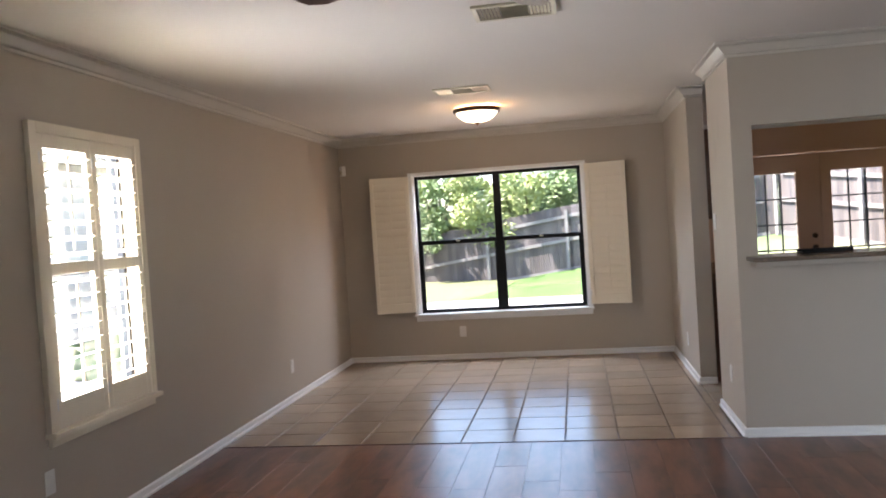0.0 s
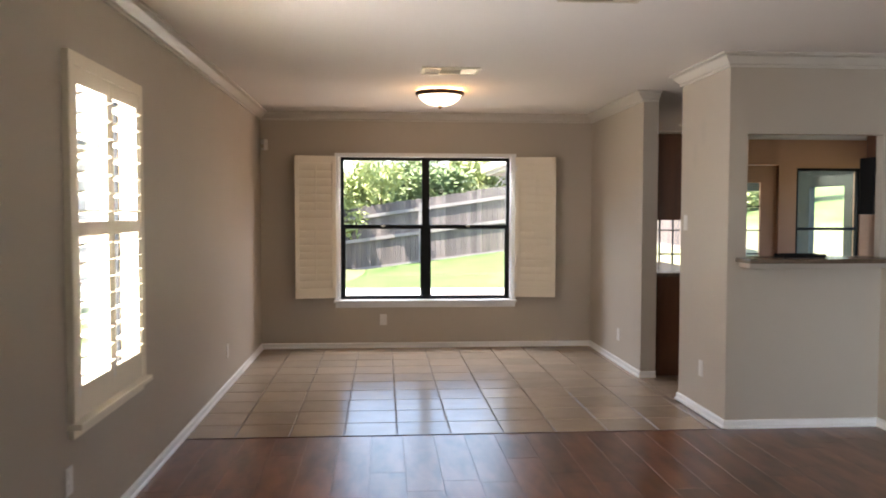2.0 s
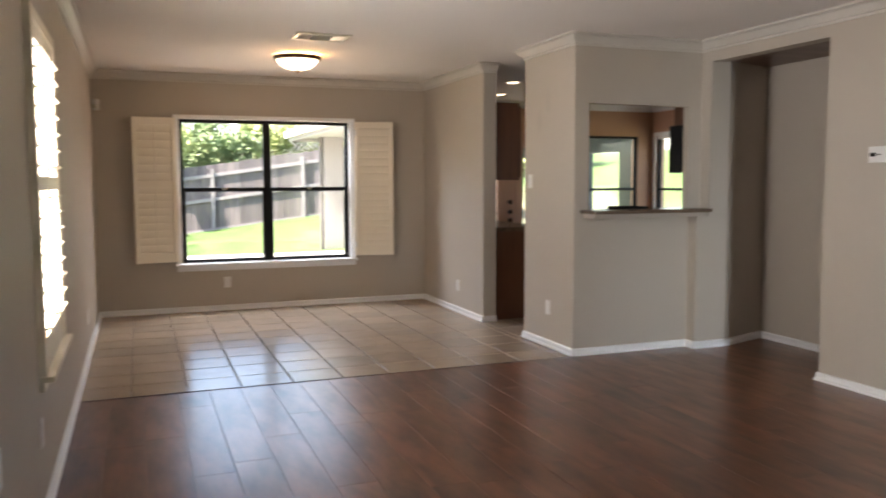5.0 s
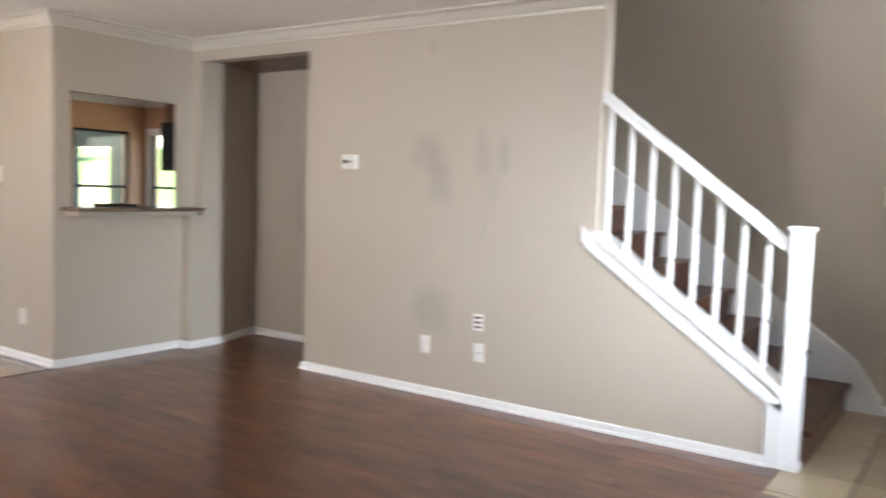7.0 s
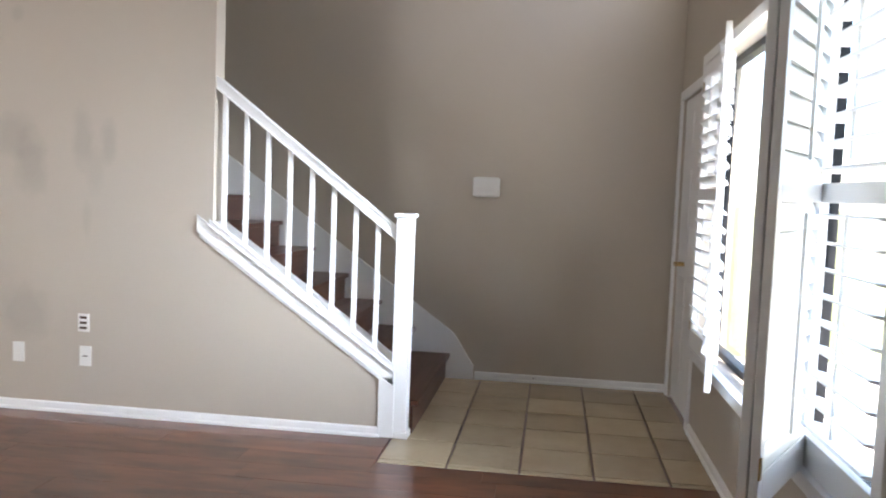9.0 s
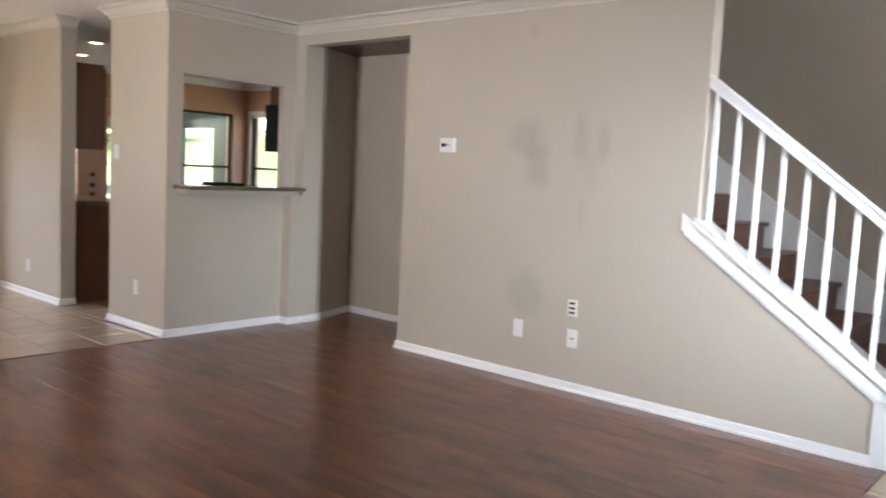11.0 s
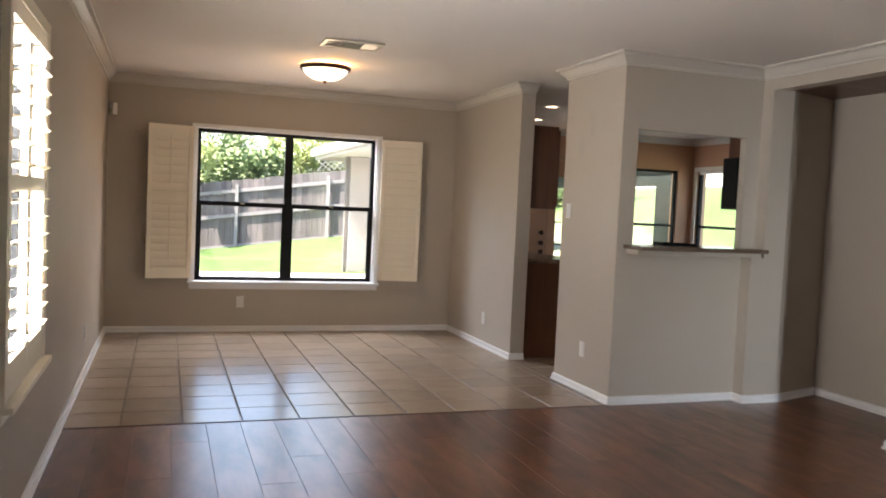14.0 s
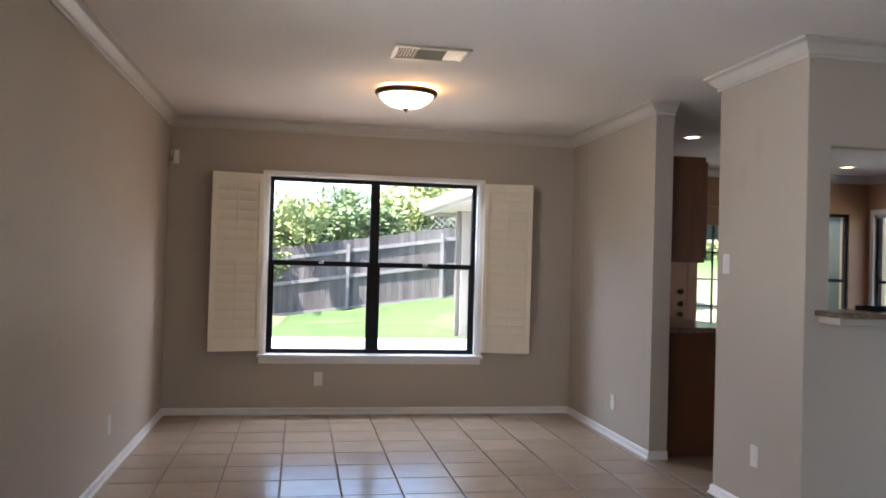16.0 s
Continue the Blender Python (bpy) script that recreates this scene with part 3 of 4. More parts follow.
# side window with closed panels, louvres open
side = pane_window("window_2", pose(LEFT - 0.10, WY0, WZ0, 0, 0, 90), WY1 - WY0, WZ1 - WZ0, 1, 2, 0.03, 0.04, BLACKFRAME, "tall side window behind louvred shutters")
part("meeting_rail", boxes((0.03, WY1 - WY0 - 0.03, -0.02, 0.02, 0.72, 0.75)), BLACKFRAME, side)
p = part("pane", boxes((0.03, WY1 - WY0 - 0.03, -0.002, 0.002, 0.03, WZ1 - WZ0 - 0.03)), GLASS, side)
p.visible_shadow = False
structure("trim_window_2", boxes((LEFT - 0.001, LEFT + 0.03, WY0 - 0.05, WY0 + 0.005, WZ0 - 0.02, WZ1 + 0.05), (LEFT - 0.001, LEFT + 0.03, WY1 - 0.005, WY1 + 0.05, WZ0 - 0.02, WZ1 + 0.05),
                                 (LEFT - 0.001, LEFT + 0.03, WY0 + 0.005, WY1 - 0.005, WZ1 - 0.005, WZ1 + 0.05), bevel=0.003), CREAM, "cream painted shutter frame round the side window", "window casing")
structure("window_sill_2", boxes((LEFT - 0.08, LEFT + 0.06, WY0 - 0.06, WY1 + 0.06, WZ0 - 0.045, WZ0 - 0.02), (LEFT - 0.001, LEFT + 0.02, WY0 - 0.04, WY1 + 0.04, WZ0 - 0.09, WZ0 - 0.045), bevel=0.004),
          CREAM, "cream painted window stool and apron", "window sill")
half = (WY1 - WY0) / 2 - 0.008
for k in range(2):
    shutter(half, WZ1 - WZ0 + 0.008, pose(LEFT + 0.012, WY0 + 0.006 + k * (half + 0.004), WZ0 - 0.014, 0, 0, 90), -12, "cream louvred shutter panel closed over the window, slats open",
            "shutters of the side window", middle=0.54, low=0.13)

# front window and its shutters
front = pane_window("window_3", pose(FX1, FRONT - 0.10, FZ0, 0, 0, 180), FX1 - FX0, FZ1 - FZ0, 3, 2, 0.035, 0.05, BLACKFRAME, "wide front window behind louvred shutters")
for k in (1, 2):
    x = (FX1 - FX0) * k / 3
    part("mullion", boxes((x - 0.025, x + 0.025, -0.02, 0.02, 0.035, FZ1 - FZ0 - 0.035)), BLACKFRAME, front)
p = part("pane", boxes((0.035, FX1 - FX0 - 0.035, 0.024, 0.028, 0.035, FZ1 - FZ0 - 0.035)), GLASS, front)
p.visible_shadow = False
structure("trim_window_3", boxes((FX0 - 0.05, FX0 + 0.004, FRONT - 0.001, FRONT + 0.045, FZ0 - 0.05, FZ1 + 0.05), (FX1 - 0.004, FX1 + 0.05, FRONT - 0.001, FRONT + 0.045, FZ0 - 0.05, FZ1 + 0.05),
                                 (FX0 + 0.004, FX1 - 0.004, FRONT - 0.001, FRONT + 0.045, FZ1 - 0.004, FZ1 + 0.05), (FX0 + 0.004, FX1 - 0.004, FRONT - 0.001, FRONT + 0.045, FZ0 - 0.05, FZ0 + 0.004), bevel=0.003),
          WHITE, "white painted shutter frame round the front window", "window casing")
FH = FZ1 - FZ0 - 0.02
front_label = "white louvred shutter panel on the front window, slats open"
shutter(0.58, FH, pose(FX1 - 0.006, FRONT + 0.03, FZ0 + 0.01, 0, 0, 180), -35, front_label, "shutters of the front window", material=WHITE)
shutter(0.58, FH, pose(FX1 - 0.60, FRONT + 0.034, FZ0 + 0.01, 0, 0, 180 - 12), -35, "white louvred shutter panel swung a little into the room", "shutters of the front window", material=WHITE)
shutter(0.32, FH, pose(1.06, FRONT + 0.012, FZ0 + 0.01, 0, 0, 180), -35, front_label, "shutters of the front window", material=WHITE)
shutter(0.62, FH, pose(0.69, FRONT + 0.012, FZ0 + 0.01, 0, 0, 180), -8, front_label, "shutters of the front window", material=WHITE)
folded_label = "white louvred shutter panel folded open into the room"
turn = radians(152)
shutter(0.58, FH, pose(0.72, FRONT + 0.04, FZ0 + 0.01, 0, 0, 152), 60, folded_label, "shutters of the front window", material=WHITE)
shutter(0.54, FH, pose(0.72 + 0.58 * math.cos(turn) - 0.014, FRONT + 0.04 + 0.58 * math.sin(turn) - 0.027, FZ0 + 0.01, 0, 0, 331), 75, folded_label, "shutters of the front window", material=WHITE)

# high window over the entry
high = pane_window("window_4", pose(3.55, FRONT - 0.08, 3.1, 0, 0, 180), 0.95, 1.4, 1, 1, 0.04, 0.05, BLACKFRAME, "high window above the entry door")
p = part("pane", boxes((0.04, 0.91, -0.002, 0.002, 0.04, 1.36)), GLASS, high)
p.visible_shadow = False

# front door, closed
door = tagged(new("door_1"), "white panelled front door with a brass lever", "door", kind="structure")
part("door_leaf", boxes((DX0 + 0.004, DX1 - 0.004, FRONT - 0.06, FRONT - 0.016, 0.008, DZ - 0.004), bevel=0.003), WHITE, door)
for z0, z1 in ((0.16, 0.85), (1.0, 1.55), (1.66, 1.92)):
    for x0 in (DX0 + 0.10, DX0 + 0.45):
        part("door_panel", boxes((x0, x0 + 0.27, FRONT - 0.017, FRONT - 0.008, z0, z1), bevel=0.004), WHITE, door)
handle = part("door_handle", tube((DX0 + 0.55, FRONT - 0.016, 0.94), (DX0 + 0.55, FRONT + 0.05, 0.94), 0.014), BRASS, door, "aged brass lever")
part("lever", boxes((DX0 + 0.45, DX0 + 0.56, FRONT + 0.038, FRONT + 0.052, 0.932, 0.948), bevel=0.004), BRASS, handle)
structure("trim_door", boxes((DX0 - 0.06, DX0, FRONT - 0.001, FRONT + 0.018, 0, DZ + 0.06), (DX1, DX1 + 0.06, FRONT - 0.001, FRONT + 0.018, 0, DZ + 0.06), (DX0, DX1, FRONT - 0.001, FRONT + 0.018, DZ, DZ + 0.06), bevel=0.003),
          WHITE, "white painted door casing", "door casing")

# ledge of the pass-through
ledge = thing("pass_through_ledge", "brown granite ledge on white trim in the pass-through", "counter ledge")
part("slab", boxes((1.12, 2.195, 5.50, PASS_Y - 0.001, 1.112, 1.140), (1.20, 2.114, PASS_Y - 0.001, 5.90, 1.112, 1.140), bevel=0.006), GRANITE, ledge)
part("trim_board", boxes((1.145, 2.18, 5.56, PASS_Y - 0.001, 1.077, 1.110), bevel=0.004), WALL, ledge)


# kitchen
def cabinet(name, x0, x1, y0, y1, z0, z1, label, face):
    c = thing(name, label, "cabinet")
    part("body", boxes((x0, x1, y0, y1, z0, z1), bevel=0.003), CAB, c)
    n = max(1, round((y1 - y0) / 0.45))
    for k in range(n):
        a, b = y0 + (y1 - y0) * k / n + 0.006, y0 + (y1 - y0) * (k + 1) / n - 0.006
        xf = x1 if face > 0 else x0
        d = part("door", boxes((min(xf, xf + face * 0.02), max(xf, xf + face * 0.02), a, b, z0 + 0.03, z1 - 0.03), bevel=0.004), CAB, c)
        part("handle", tube((xf + face * 0.035, b - 0.04, (z0 + z1) / 2 - 0.05), (xf + face * 0.035, b - 0.04, (z0 + z1) / 2 + 0.05), 0.005), BRASS, d)
    return c


cabinet("base_cabinet", 1.157, 1.74, 7.44, 9.0, 0.0, 0.87, "dark-stained wooden base cabinet in the kitchen", 1)
cabinet("wall_cabinet", 1.157, 1.45, 7.44, 9.0, 1.37, 2.12, "dark-stained wooden wall cabinet in the kitchen", 1)
tagged(part("worktop", boxes((1.157, 1.78, 7.41, 9.02, 0.872, 0.91), bevel=0.005), GRANITE), "brown granite worktop on the base cabinet", "worktop")
bx = thing("wall_box", "black box-shaped appliance hung beside the pass-through", "appliance")
part("housing", boxes((2.112, 2.60, 5.80, 5.965, 1.425, 1.815), bevel=0.006), BLACK, bx)
part("vent_grille", boxes((2.20, 2.54, 5.966, 5.972, 1.46, 1.78), bevel=0.002), BRONZE, bx)
wc = thing("wall_shelf_box", "small stained wooden box shelf above the black appliance", "shelf")
part("body", boxes((2.155, 2.60, 5.80, 5.96, 1.817, 2.34), bevel=0.004), CAB, wc)
part("door", boxes((2.20, 2.58, 5.961, 5.978, 1.84, 2.32), bevel=0.003), CAB, wc)

# kitchen doors and windows
for i, x0 in enumerate((KD0, (KD0 + KD1) / 2)):
    fd = tagged(new(f"door_{i + 2}"), "stained wooden glazed door with small panes", "door", kind="structure")
    x1 = x0 + (KD1 - KD0) / 2
    a, b, y0, y1 = x0 + 0.12, x1 - (0.28 if i == 0 else 0.22), KIT_Y + 0.02, KIT_Y + 0.065
    part("door_frame", boxes((x0 + 0.003, a, y0, y1, 0, 2.05), (b, x1 - 0.003, y0, y1, 0, 2.05), (a, b, y0, y1, 0, 0.28), (a, b, y0, y1, 1.83, 2.05)), KWALL, fd)
    for k in (1, 2):
        x = a + (b - a) * k / 3
        part("glazing_bar", boxes((x - 0.008, x + 0.008, y0 + 0.01, y1 - 0.01, 0.28, 1.83)), BLACKFRAME, fd)
    for k in range(1, 5):
        z = 0.28 + 1.55 * k / 5
        part("glazing_bar", boxes((a, b, y0 + 0.012, y1 - 0.012, z - 0.008, z + 0.008)), BLACKFRAME, fd)
    p = part("pane", boxes((a, b, y0 + 0.02, y0 + 0.024, 0.28, 1.83)), GLASS, fd)
    p.visible_shadow = False
    if i == 0:
        for z, name in ((0.92, "door_knob"), (1.06, "deadbolt"), (0.80, "latch_plate")):
            part(name, tube((x1 - 0.10, y0 - 0.05, z), (x1 - 0.10, y0, z), 0.032, 0.026, 16), BRONZE, fd, "dark bronze fitting")
structure("trim_kitchen_door", boxes((KD0 - 0.08, KD0, KIT_Y - 0.02, KIT_Y + 0.001, 0, 2.12), (KD1, KD1 + 0.08, KIT_Y - 0.02, KIT_Y + 0.001, 0, 2.12), (KD0, KD1, KIT_Y - 0.02, KIT_Y + 0.001, 2.055, 2.12)), KWALL,
          "painted casing round the kitchen doors", "door casing")
kw = pane_window("window_5", pose(KW0, KIT_Y + 0.05, KWZ0), KW1 - KW0, KWZ1 - KWZ0, 1, 2, 0.035, 0.05, BLACKFRAME, "black-framed kitchen window over the patio")
part("meeting_rail", boxes((0.035, KW1 - KW0 - 0.035, -0.02, 0.02, 0.46, 0.495)), BLACKFRAME, kw)
p = part("pane", boxes((0.035, KW1 - KW0 - 0.035, -0.002, 0.002, 0.035, KWZ1 - KWZ0 - 0.035)), GLASS, kw)
p.visible_shadow = False
ke = pane_window("window_6", pose(KIT_X + 0.05, KE0, KWZ0, 0, 0, 90), KE1 - KE0, KWZ1 - KWZ0, 1, 2, 0.035, 0.05, BLACKFRAME, "black-framed kitchen side window")
part("meeting_rail", boxes((0.035, KE1 - KE0 - 0.035, -0.02, 0.02, 0.46, 0.495)), BLACKFRAME, ke)
p = part("pane", boxes((0.035, KE1 - KE0 - 0.035, -0.002, 0.002, 0.035, KWZ1 - KWZ0 - 0.035)), GLASS, ke)
p.visible_shadow = False

structure("trim_kitchen_windows", boxes((KIT_X - 0.02, KIT_X + 0.001, KE1, KE1 + 0.06, KWZ0, KWZ1 + 0.06), (KIT_X - 0.02, KIT_X + 0.001, KE0 - 0.06, KE1, KWZ1, KWZ1 + 0.06)), WHITE, "white painted window casing", "window casing")
blind = thing("window_blind", "dark slatted blind gathered beside the kitchen window", "blind")
part("headrail", boxes((KIT_X + 0.005, KIT_X + 0.03, KE0 + 0.02, KE1 - 0.02, KWZ1 - 0.04, KWZ1 - 0.004)), WHITE, blind)
SLAT = mesh_of("slat", boxes((-0.011, 0.011, -0.04, 0.04, -0.001, 0.001)), BRONZE)
for k in range(26):
    part("slat", SLAT, BRONZE, blind, at=pose(KIT_X + 0.02, KE1 - 0.05, KWZ1 - 0.06 - k * 0.035, 0, 25, 0))

# ceiling fixtures
light = thing("ceiling_light", "flush ceiling light with frosted glass bowl and bronze rim", "ceiling light", pose(-0.713, 7.45, CEILING))
part("rim", turned([(0.176, -0.030), (0.190, -0.016), (0.204, -0.018), (0.209, -0.028), (0.207, -0.042), (0.200, -0.052), (0.188, -0.055), (0.180, -0.048), (0.176, -0.030)], 40), BRONZE, light, "dark bronze rim", True)
part("bowl", turned([(0.183, -0.044), (0.175, -0.066), (0.15, -0.092), (0.11, -0.118), (0.05, -0.134), (0.0, -0.137)], 40), SHADEGLASS, light, "lit frosted glass bowl", True)
part("finial", turned([(0.02, -0.134), (0.022, -0.142), (0.01, -0.15), (0.009, -0.158), (0.0, -0.166)], 16), BRONZE, light, "", True)
part("stem", turned([(0.0, -0.001), (0.05, -0.001), (0.05, -0.012), (0.012, -0.016), (0.012, -0.135), (0.0, -0.136)], 20), BRONZE, light)
lamp("ceiling_bulb", "POINT", 2.2, pose(-0.713 + 0.09, 7.45, CEILING - 0.03), (1.0, 0.46, 0.13), radius=0.025)
lamp("ceiling_glow", "POINT", 0.9, pose(-0.713, 7.45, CEILING - 0.26), (1.0, 0.68, 0.38), radius=0.09)

for x, y in ((1.96, 8.65), (2.36, 9.85), (4.45, 9.95)):
    can = thing("recessed_light", "lit recessed can light with a white ring", "ceiling light", pose(x, y, CEILING), "kitchen can lights")
    part("ring", turned([(0.060, -0.001), (0.085, -0.001), (0.088, -0.006), (0.080, -0.010), (0.066, -0.008), (0.060, -0.004)], 28), WHITE, can)
    part("bulb", turned([(0.0, -0.006), (0.045, -0.005), (0.060, -0.003), (0.0, -0.002)], 24), BULB, can)
    lamp("can_bulb", "SPOT", 4, look((x, y, CEILING - 0.02), (x, y, 0)), (1.0, 0.72, 0.45), radius=0.05)


def vent(x, y, w, d):
    v = thing("ceiling_vent", "painted metal ceiling air vent with louvred ends", "air vent", pose(x, y, CEILING), "ceiling vents")
    part("frame", boxes((-w / 2, w / 2, -d / 2, -d / 2 + 0.025, -0.014, -0.001), (-w / 2, w / 2, d / 2 - 0.025, d / 2, -0.014, -0.001),
                        (-w / 2, -w / 2 + 0.025, -d / 2 + 0.025, d / 2 - 0.025, -0.014, -0.001), (w / 2 - 0.025, w / 2, -d / 2 + 0.025, d / 2 - 0.025, -0.014, -0.001), bevel=0.002), METAL, v)
    part("backing", boxes((-w / 2 + 0.02, w / 2 - 0.02, -d / 2 + 0.02, d / 2 - 0.02, -0.006, -0.002)), BRONZE, v)
    for s in (-1, 1):
        for k in range(6):
            xx = s * (w / 2 - 0.036 - k * 0.017)
            part("slat", boxes((-0.006, 0.006, -d / 2 + 0.025, d / 2 - 0.025, -0.001, 0.001)), METAL, v, at=pose(xx, 0, -0.009, 0, s * 35, 0))
    for k in range(7):
        yy = -d / 2 + 0.037 + k * (d - 0.074) / 6
        part("slat", boxes((-w / 2 + 0.135, w / 2 - 0.135, -0.006, 0.006, -0.001, 0.001)), METAL, v, at=pose(0, yy, -0.009, 65, 0, 0))


vent(-0.705, 6.50, 0.42, 0.27)
vent(-0.150, 4.37, 0.40, 0.27)


def fan(x, y):
    f = thing("ceiling_fan", "ceiling fan with dark brown wooden blades", "ceiling fan", pose(x, y, CEILING))
    part("canopy", turned([(0.0, -0.001), (0.07, -0.001), (0.075, -0.03), (0.03, -0.06), (0.0, -0.06)], 24), WHITE, f, "", True)
    part("downrod", tube((0, 0, -0.05), (0, 0, -0.19), 0.012), WHITE, f)
    part("motor", turned([(0.0, -0.178), (0.09, -0.183), (0.12, -0.218), (0.12, -0.268), (0.08, -0.308), (0.0, -0.313)], 28), WHITE, f, "", True)
    for k in range(5):
        a = 8 + 72 * k
        bm = bmesh.new()
        outline = [(0.16, -0.045), (0.60, -0.065), (0.655, -0.04), (0.665, 0.0), (0.655, 0.04), (0.60, 0.065), (0.16, 0.045)]
        lo = [bm.verts.new((u, v, -0.004)) for u, v in outline]
        hi = [bm.verts.new((u, v, 0.004)) for u, v in outline]
        bm.faces.new(lo[::-1]), bm.faces.new(hi)
        for i in range(7):
            bm.faces.new([lo[i], lo[(i + 1) % 7], hi[(i + 1) % 7], hi[i]])
        blade = part("blade", bm, TREAD, f, "dark brown wooden blade", at=pose(0, 0, -0.31, 0, 0, a) @ pose(0, 0, 0, 11, 0, 0))
        part("blade_iron", boxes((0.08, 0.22, -0.012, 0.012, 0.004, 0.010)), BRONZE, blade)
    return f


fan(-0.13, 2.505)


# plates and small fittings
def plate(name, m, label, category, slots, w=0.072, h=0.115, group=""):
    """A wall plate in the local xz plane, facing -y; slots are dark or raised pieces (x, z, half w, half h, dark)."""
    p = thing(name, label, category, m, group)
    part("cover", boxes((-w / 2, w / 2, -0.006, -0.0005, -h / 2, h / 2), bevel=0.002), PLASTIC, p)
    for x, z, a, b, dark in slots:
        part("slot" if dark else "face", boxes((x - a, x + a, -0.0085, -0.006, z - b, z + b), bevel=0.0008), BRONZE if dark else PLASTIC, p)
    return p


SOCKET = ((0, 0.026, 0.017, 0.016, 0), (0, -0.026, 0.017, 0.016, 0))
outlet = "white plastic double power outlet on the wall"
TO_LEFT, TO_RIGHT = 90, -90     # facing +x on the left wall, facing -x on the others
plate("power_outlet", pose(STAIR_X, 3.347, 0.335, 0, 0, TO_RIGHT), outlet, "outlet", SOCKET, group="power outlets")
plate("power_outlet", pose(STAIR_X, 2.931, 0.335, 0, 0, TO_RIGHT), "white outlet plate with one dark slot", "outlet", ((0, 0, 0.014, 0.003, 1),), group="power outlets")
plate("cable_plate", pose(STAIR_X, 2.943, 0.527, 0, 0, TO_RIGHT), "white media plate with three dark slots", "wall plate", ((0, 0.030, 0.021, 0.007, 1), (0, 0.0, 0.021, 0.007, 1), (0, -0.030, 0.021, 0.007, 1)), 0.07, 0.105)
plate("power_outlet", pose(-1.195, BACK, 0.30), outlet, "outlet", SOCKET, group="power outlets")
plate("power_outlet", pose(LEFT, 7.19, 0.305, 0, 0, TO_LEFT), outlet, "outlet", SOCKET, group="power outlets")
plate("power_outlet", pose(LEFT, 3.88, 0.350, 0, 0, TO_LEFT), outlet, "outlet", SOCKET, group="power outlets")
plate("wall_plate", pose(LEFT, 2.84, 0.55, 0, 0, TO_LEFT), "white blank plate low on the wall", "wall plate", ())
plate("power_outlet", pose(PIER_X, 6.125, 0.325, 0, 0, TO_RIGHT), outlet, "outlet", SOCKET, group="power outlets")
plate("power_outlet", pose(DINE_X, 8.03, 0.28, 0, 0, TO_RIGHT), outlet, "outlet", SOCKET, group="power outlets")
plate("light_switch", pose(PIER_X, 6.455, 1.36, 0, 0, TO_RIGHT), "white light switch on the pier", "light switch", ((0, 0, 0.012, 0.026, 0),))
th = thing("thermostat", "white wall thermostat with a dark display", "thermostat", pose(STAIR_X, 4.025, 1.520, 0, 0, TO_RIGHT))
part("housing", boxes((-0.065, 0.065, -0.026, -0.0005, -0.05, 0.05), bevel=0.005), PLASTIC, th)
part("display", boxes((-0.05, -0.008, -0.0275, -0.026, -0.012, 0.012)), BLACK, th)
part("lever", boxes((0.0, 0.03, -0.0285, -0.026, -0.003, 0.003)), BRONZE, th)
chime = thing("door_chime", "white plastic door chime box on the entry wall", "door chime", pose(FAR_X, 0.797, 1.398, 0, 0, TO_RIGHT))
part("cover", boxes((-0.095, 0.095, -0.045, -0.0005, -0.065, 0.065), bevel=0.006), PLASTIC, chime)
part("bracket", boxes((-0.08, 0.08, -0.004, -0.0002, -0.072, 0.072)), PLASTIC, chime)
sensor = thing("motion_sensor", "white motion sensor in the corner of the dining end", "motion sensor", pose(LEFT + 0.045, BACK - 0.045, 2.13, 0, 0, -45))
part("housing", boxes((-0.03, 0.03, -0.02, 0.03, -0.055, 0.055), bevel=0.008), PLASTIC, sensor)
part("lens", boxes((-0.02, 0.02, -0.024, -0.0195, -0.035, 0.0), bevel=0.002), METAL, sensor)
stop = thing("door_stop", "small dark spring door stop on the baseboard", "door stop", pose(FAR_X - 0.013, 0.40, 0.035))
part("spring", tube((0, 0, 0), (-0.06, 0, 0), 0.006, 0.005), BRONZE, stop)
part("tip", tube((-0.06, 0, 0), (-0.075, 0, 0), 0.009, 0.008), WHITE, stop)
tray = thing("tray", "flat dark tray lying on the pass-through ledge", "tray")
part("base", boxes((1.46, 1.76, 5.74, 5.87, 1.1405, 1.148), bevel=0.002), BLACK, tray)
part("rim", boxes((1.46, 1.76, 5.74, 5.748, 1.148, 1.160), (1.46, 1.76, 5.862, 5.87, 1.148, 1.160)), BLACK, tray)


# garden
structure("ground", boxes((-400, 400, -400, 400, -0.35, -0.17)), EARTH, "grassy ground reaching the horizon", "ground")


def rise(x, y):
    """Height of the back lawn, which climbs towards the far right corner."""
    f = min(1.0, max(0.0, (y - 16.0) / 5.5))
    return -0.10 + f * (0.149 * (x + 1.36) - 0.02)


def lawn_sheet():
    bm = bmesh.new()
    xs, ys = [-12 + 0.8 * k for k in range(36)], [9.17 + 0.8 * k for k in range(40)]
    vs = [[bm.verts.new((x, y, rise(x, y) + 0.012 * noise.noise((x * 1.3, y * 1.3, 0)))) for y in ys] for x in xs]
    for a, b in zip(vs, vs[1:]):
        for j in range(len(ys) - 1):
            bm.faces.new([a[j], b[j], b[j + 1], a[j + 1]])
    bmesh.ops.solidify(bm, geom=bm.faces[:], thickness=0.05)
    return bm


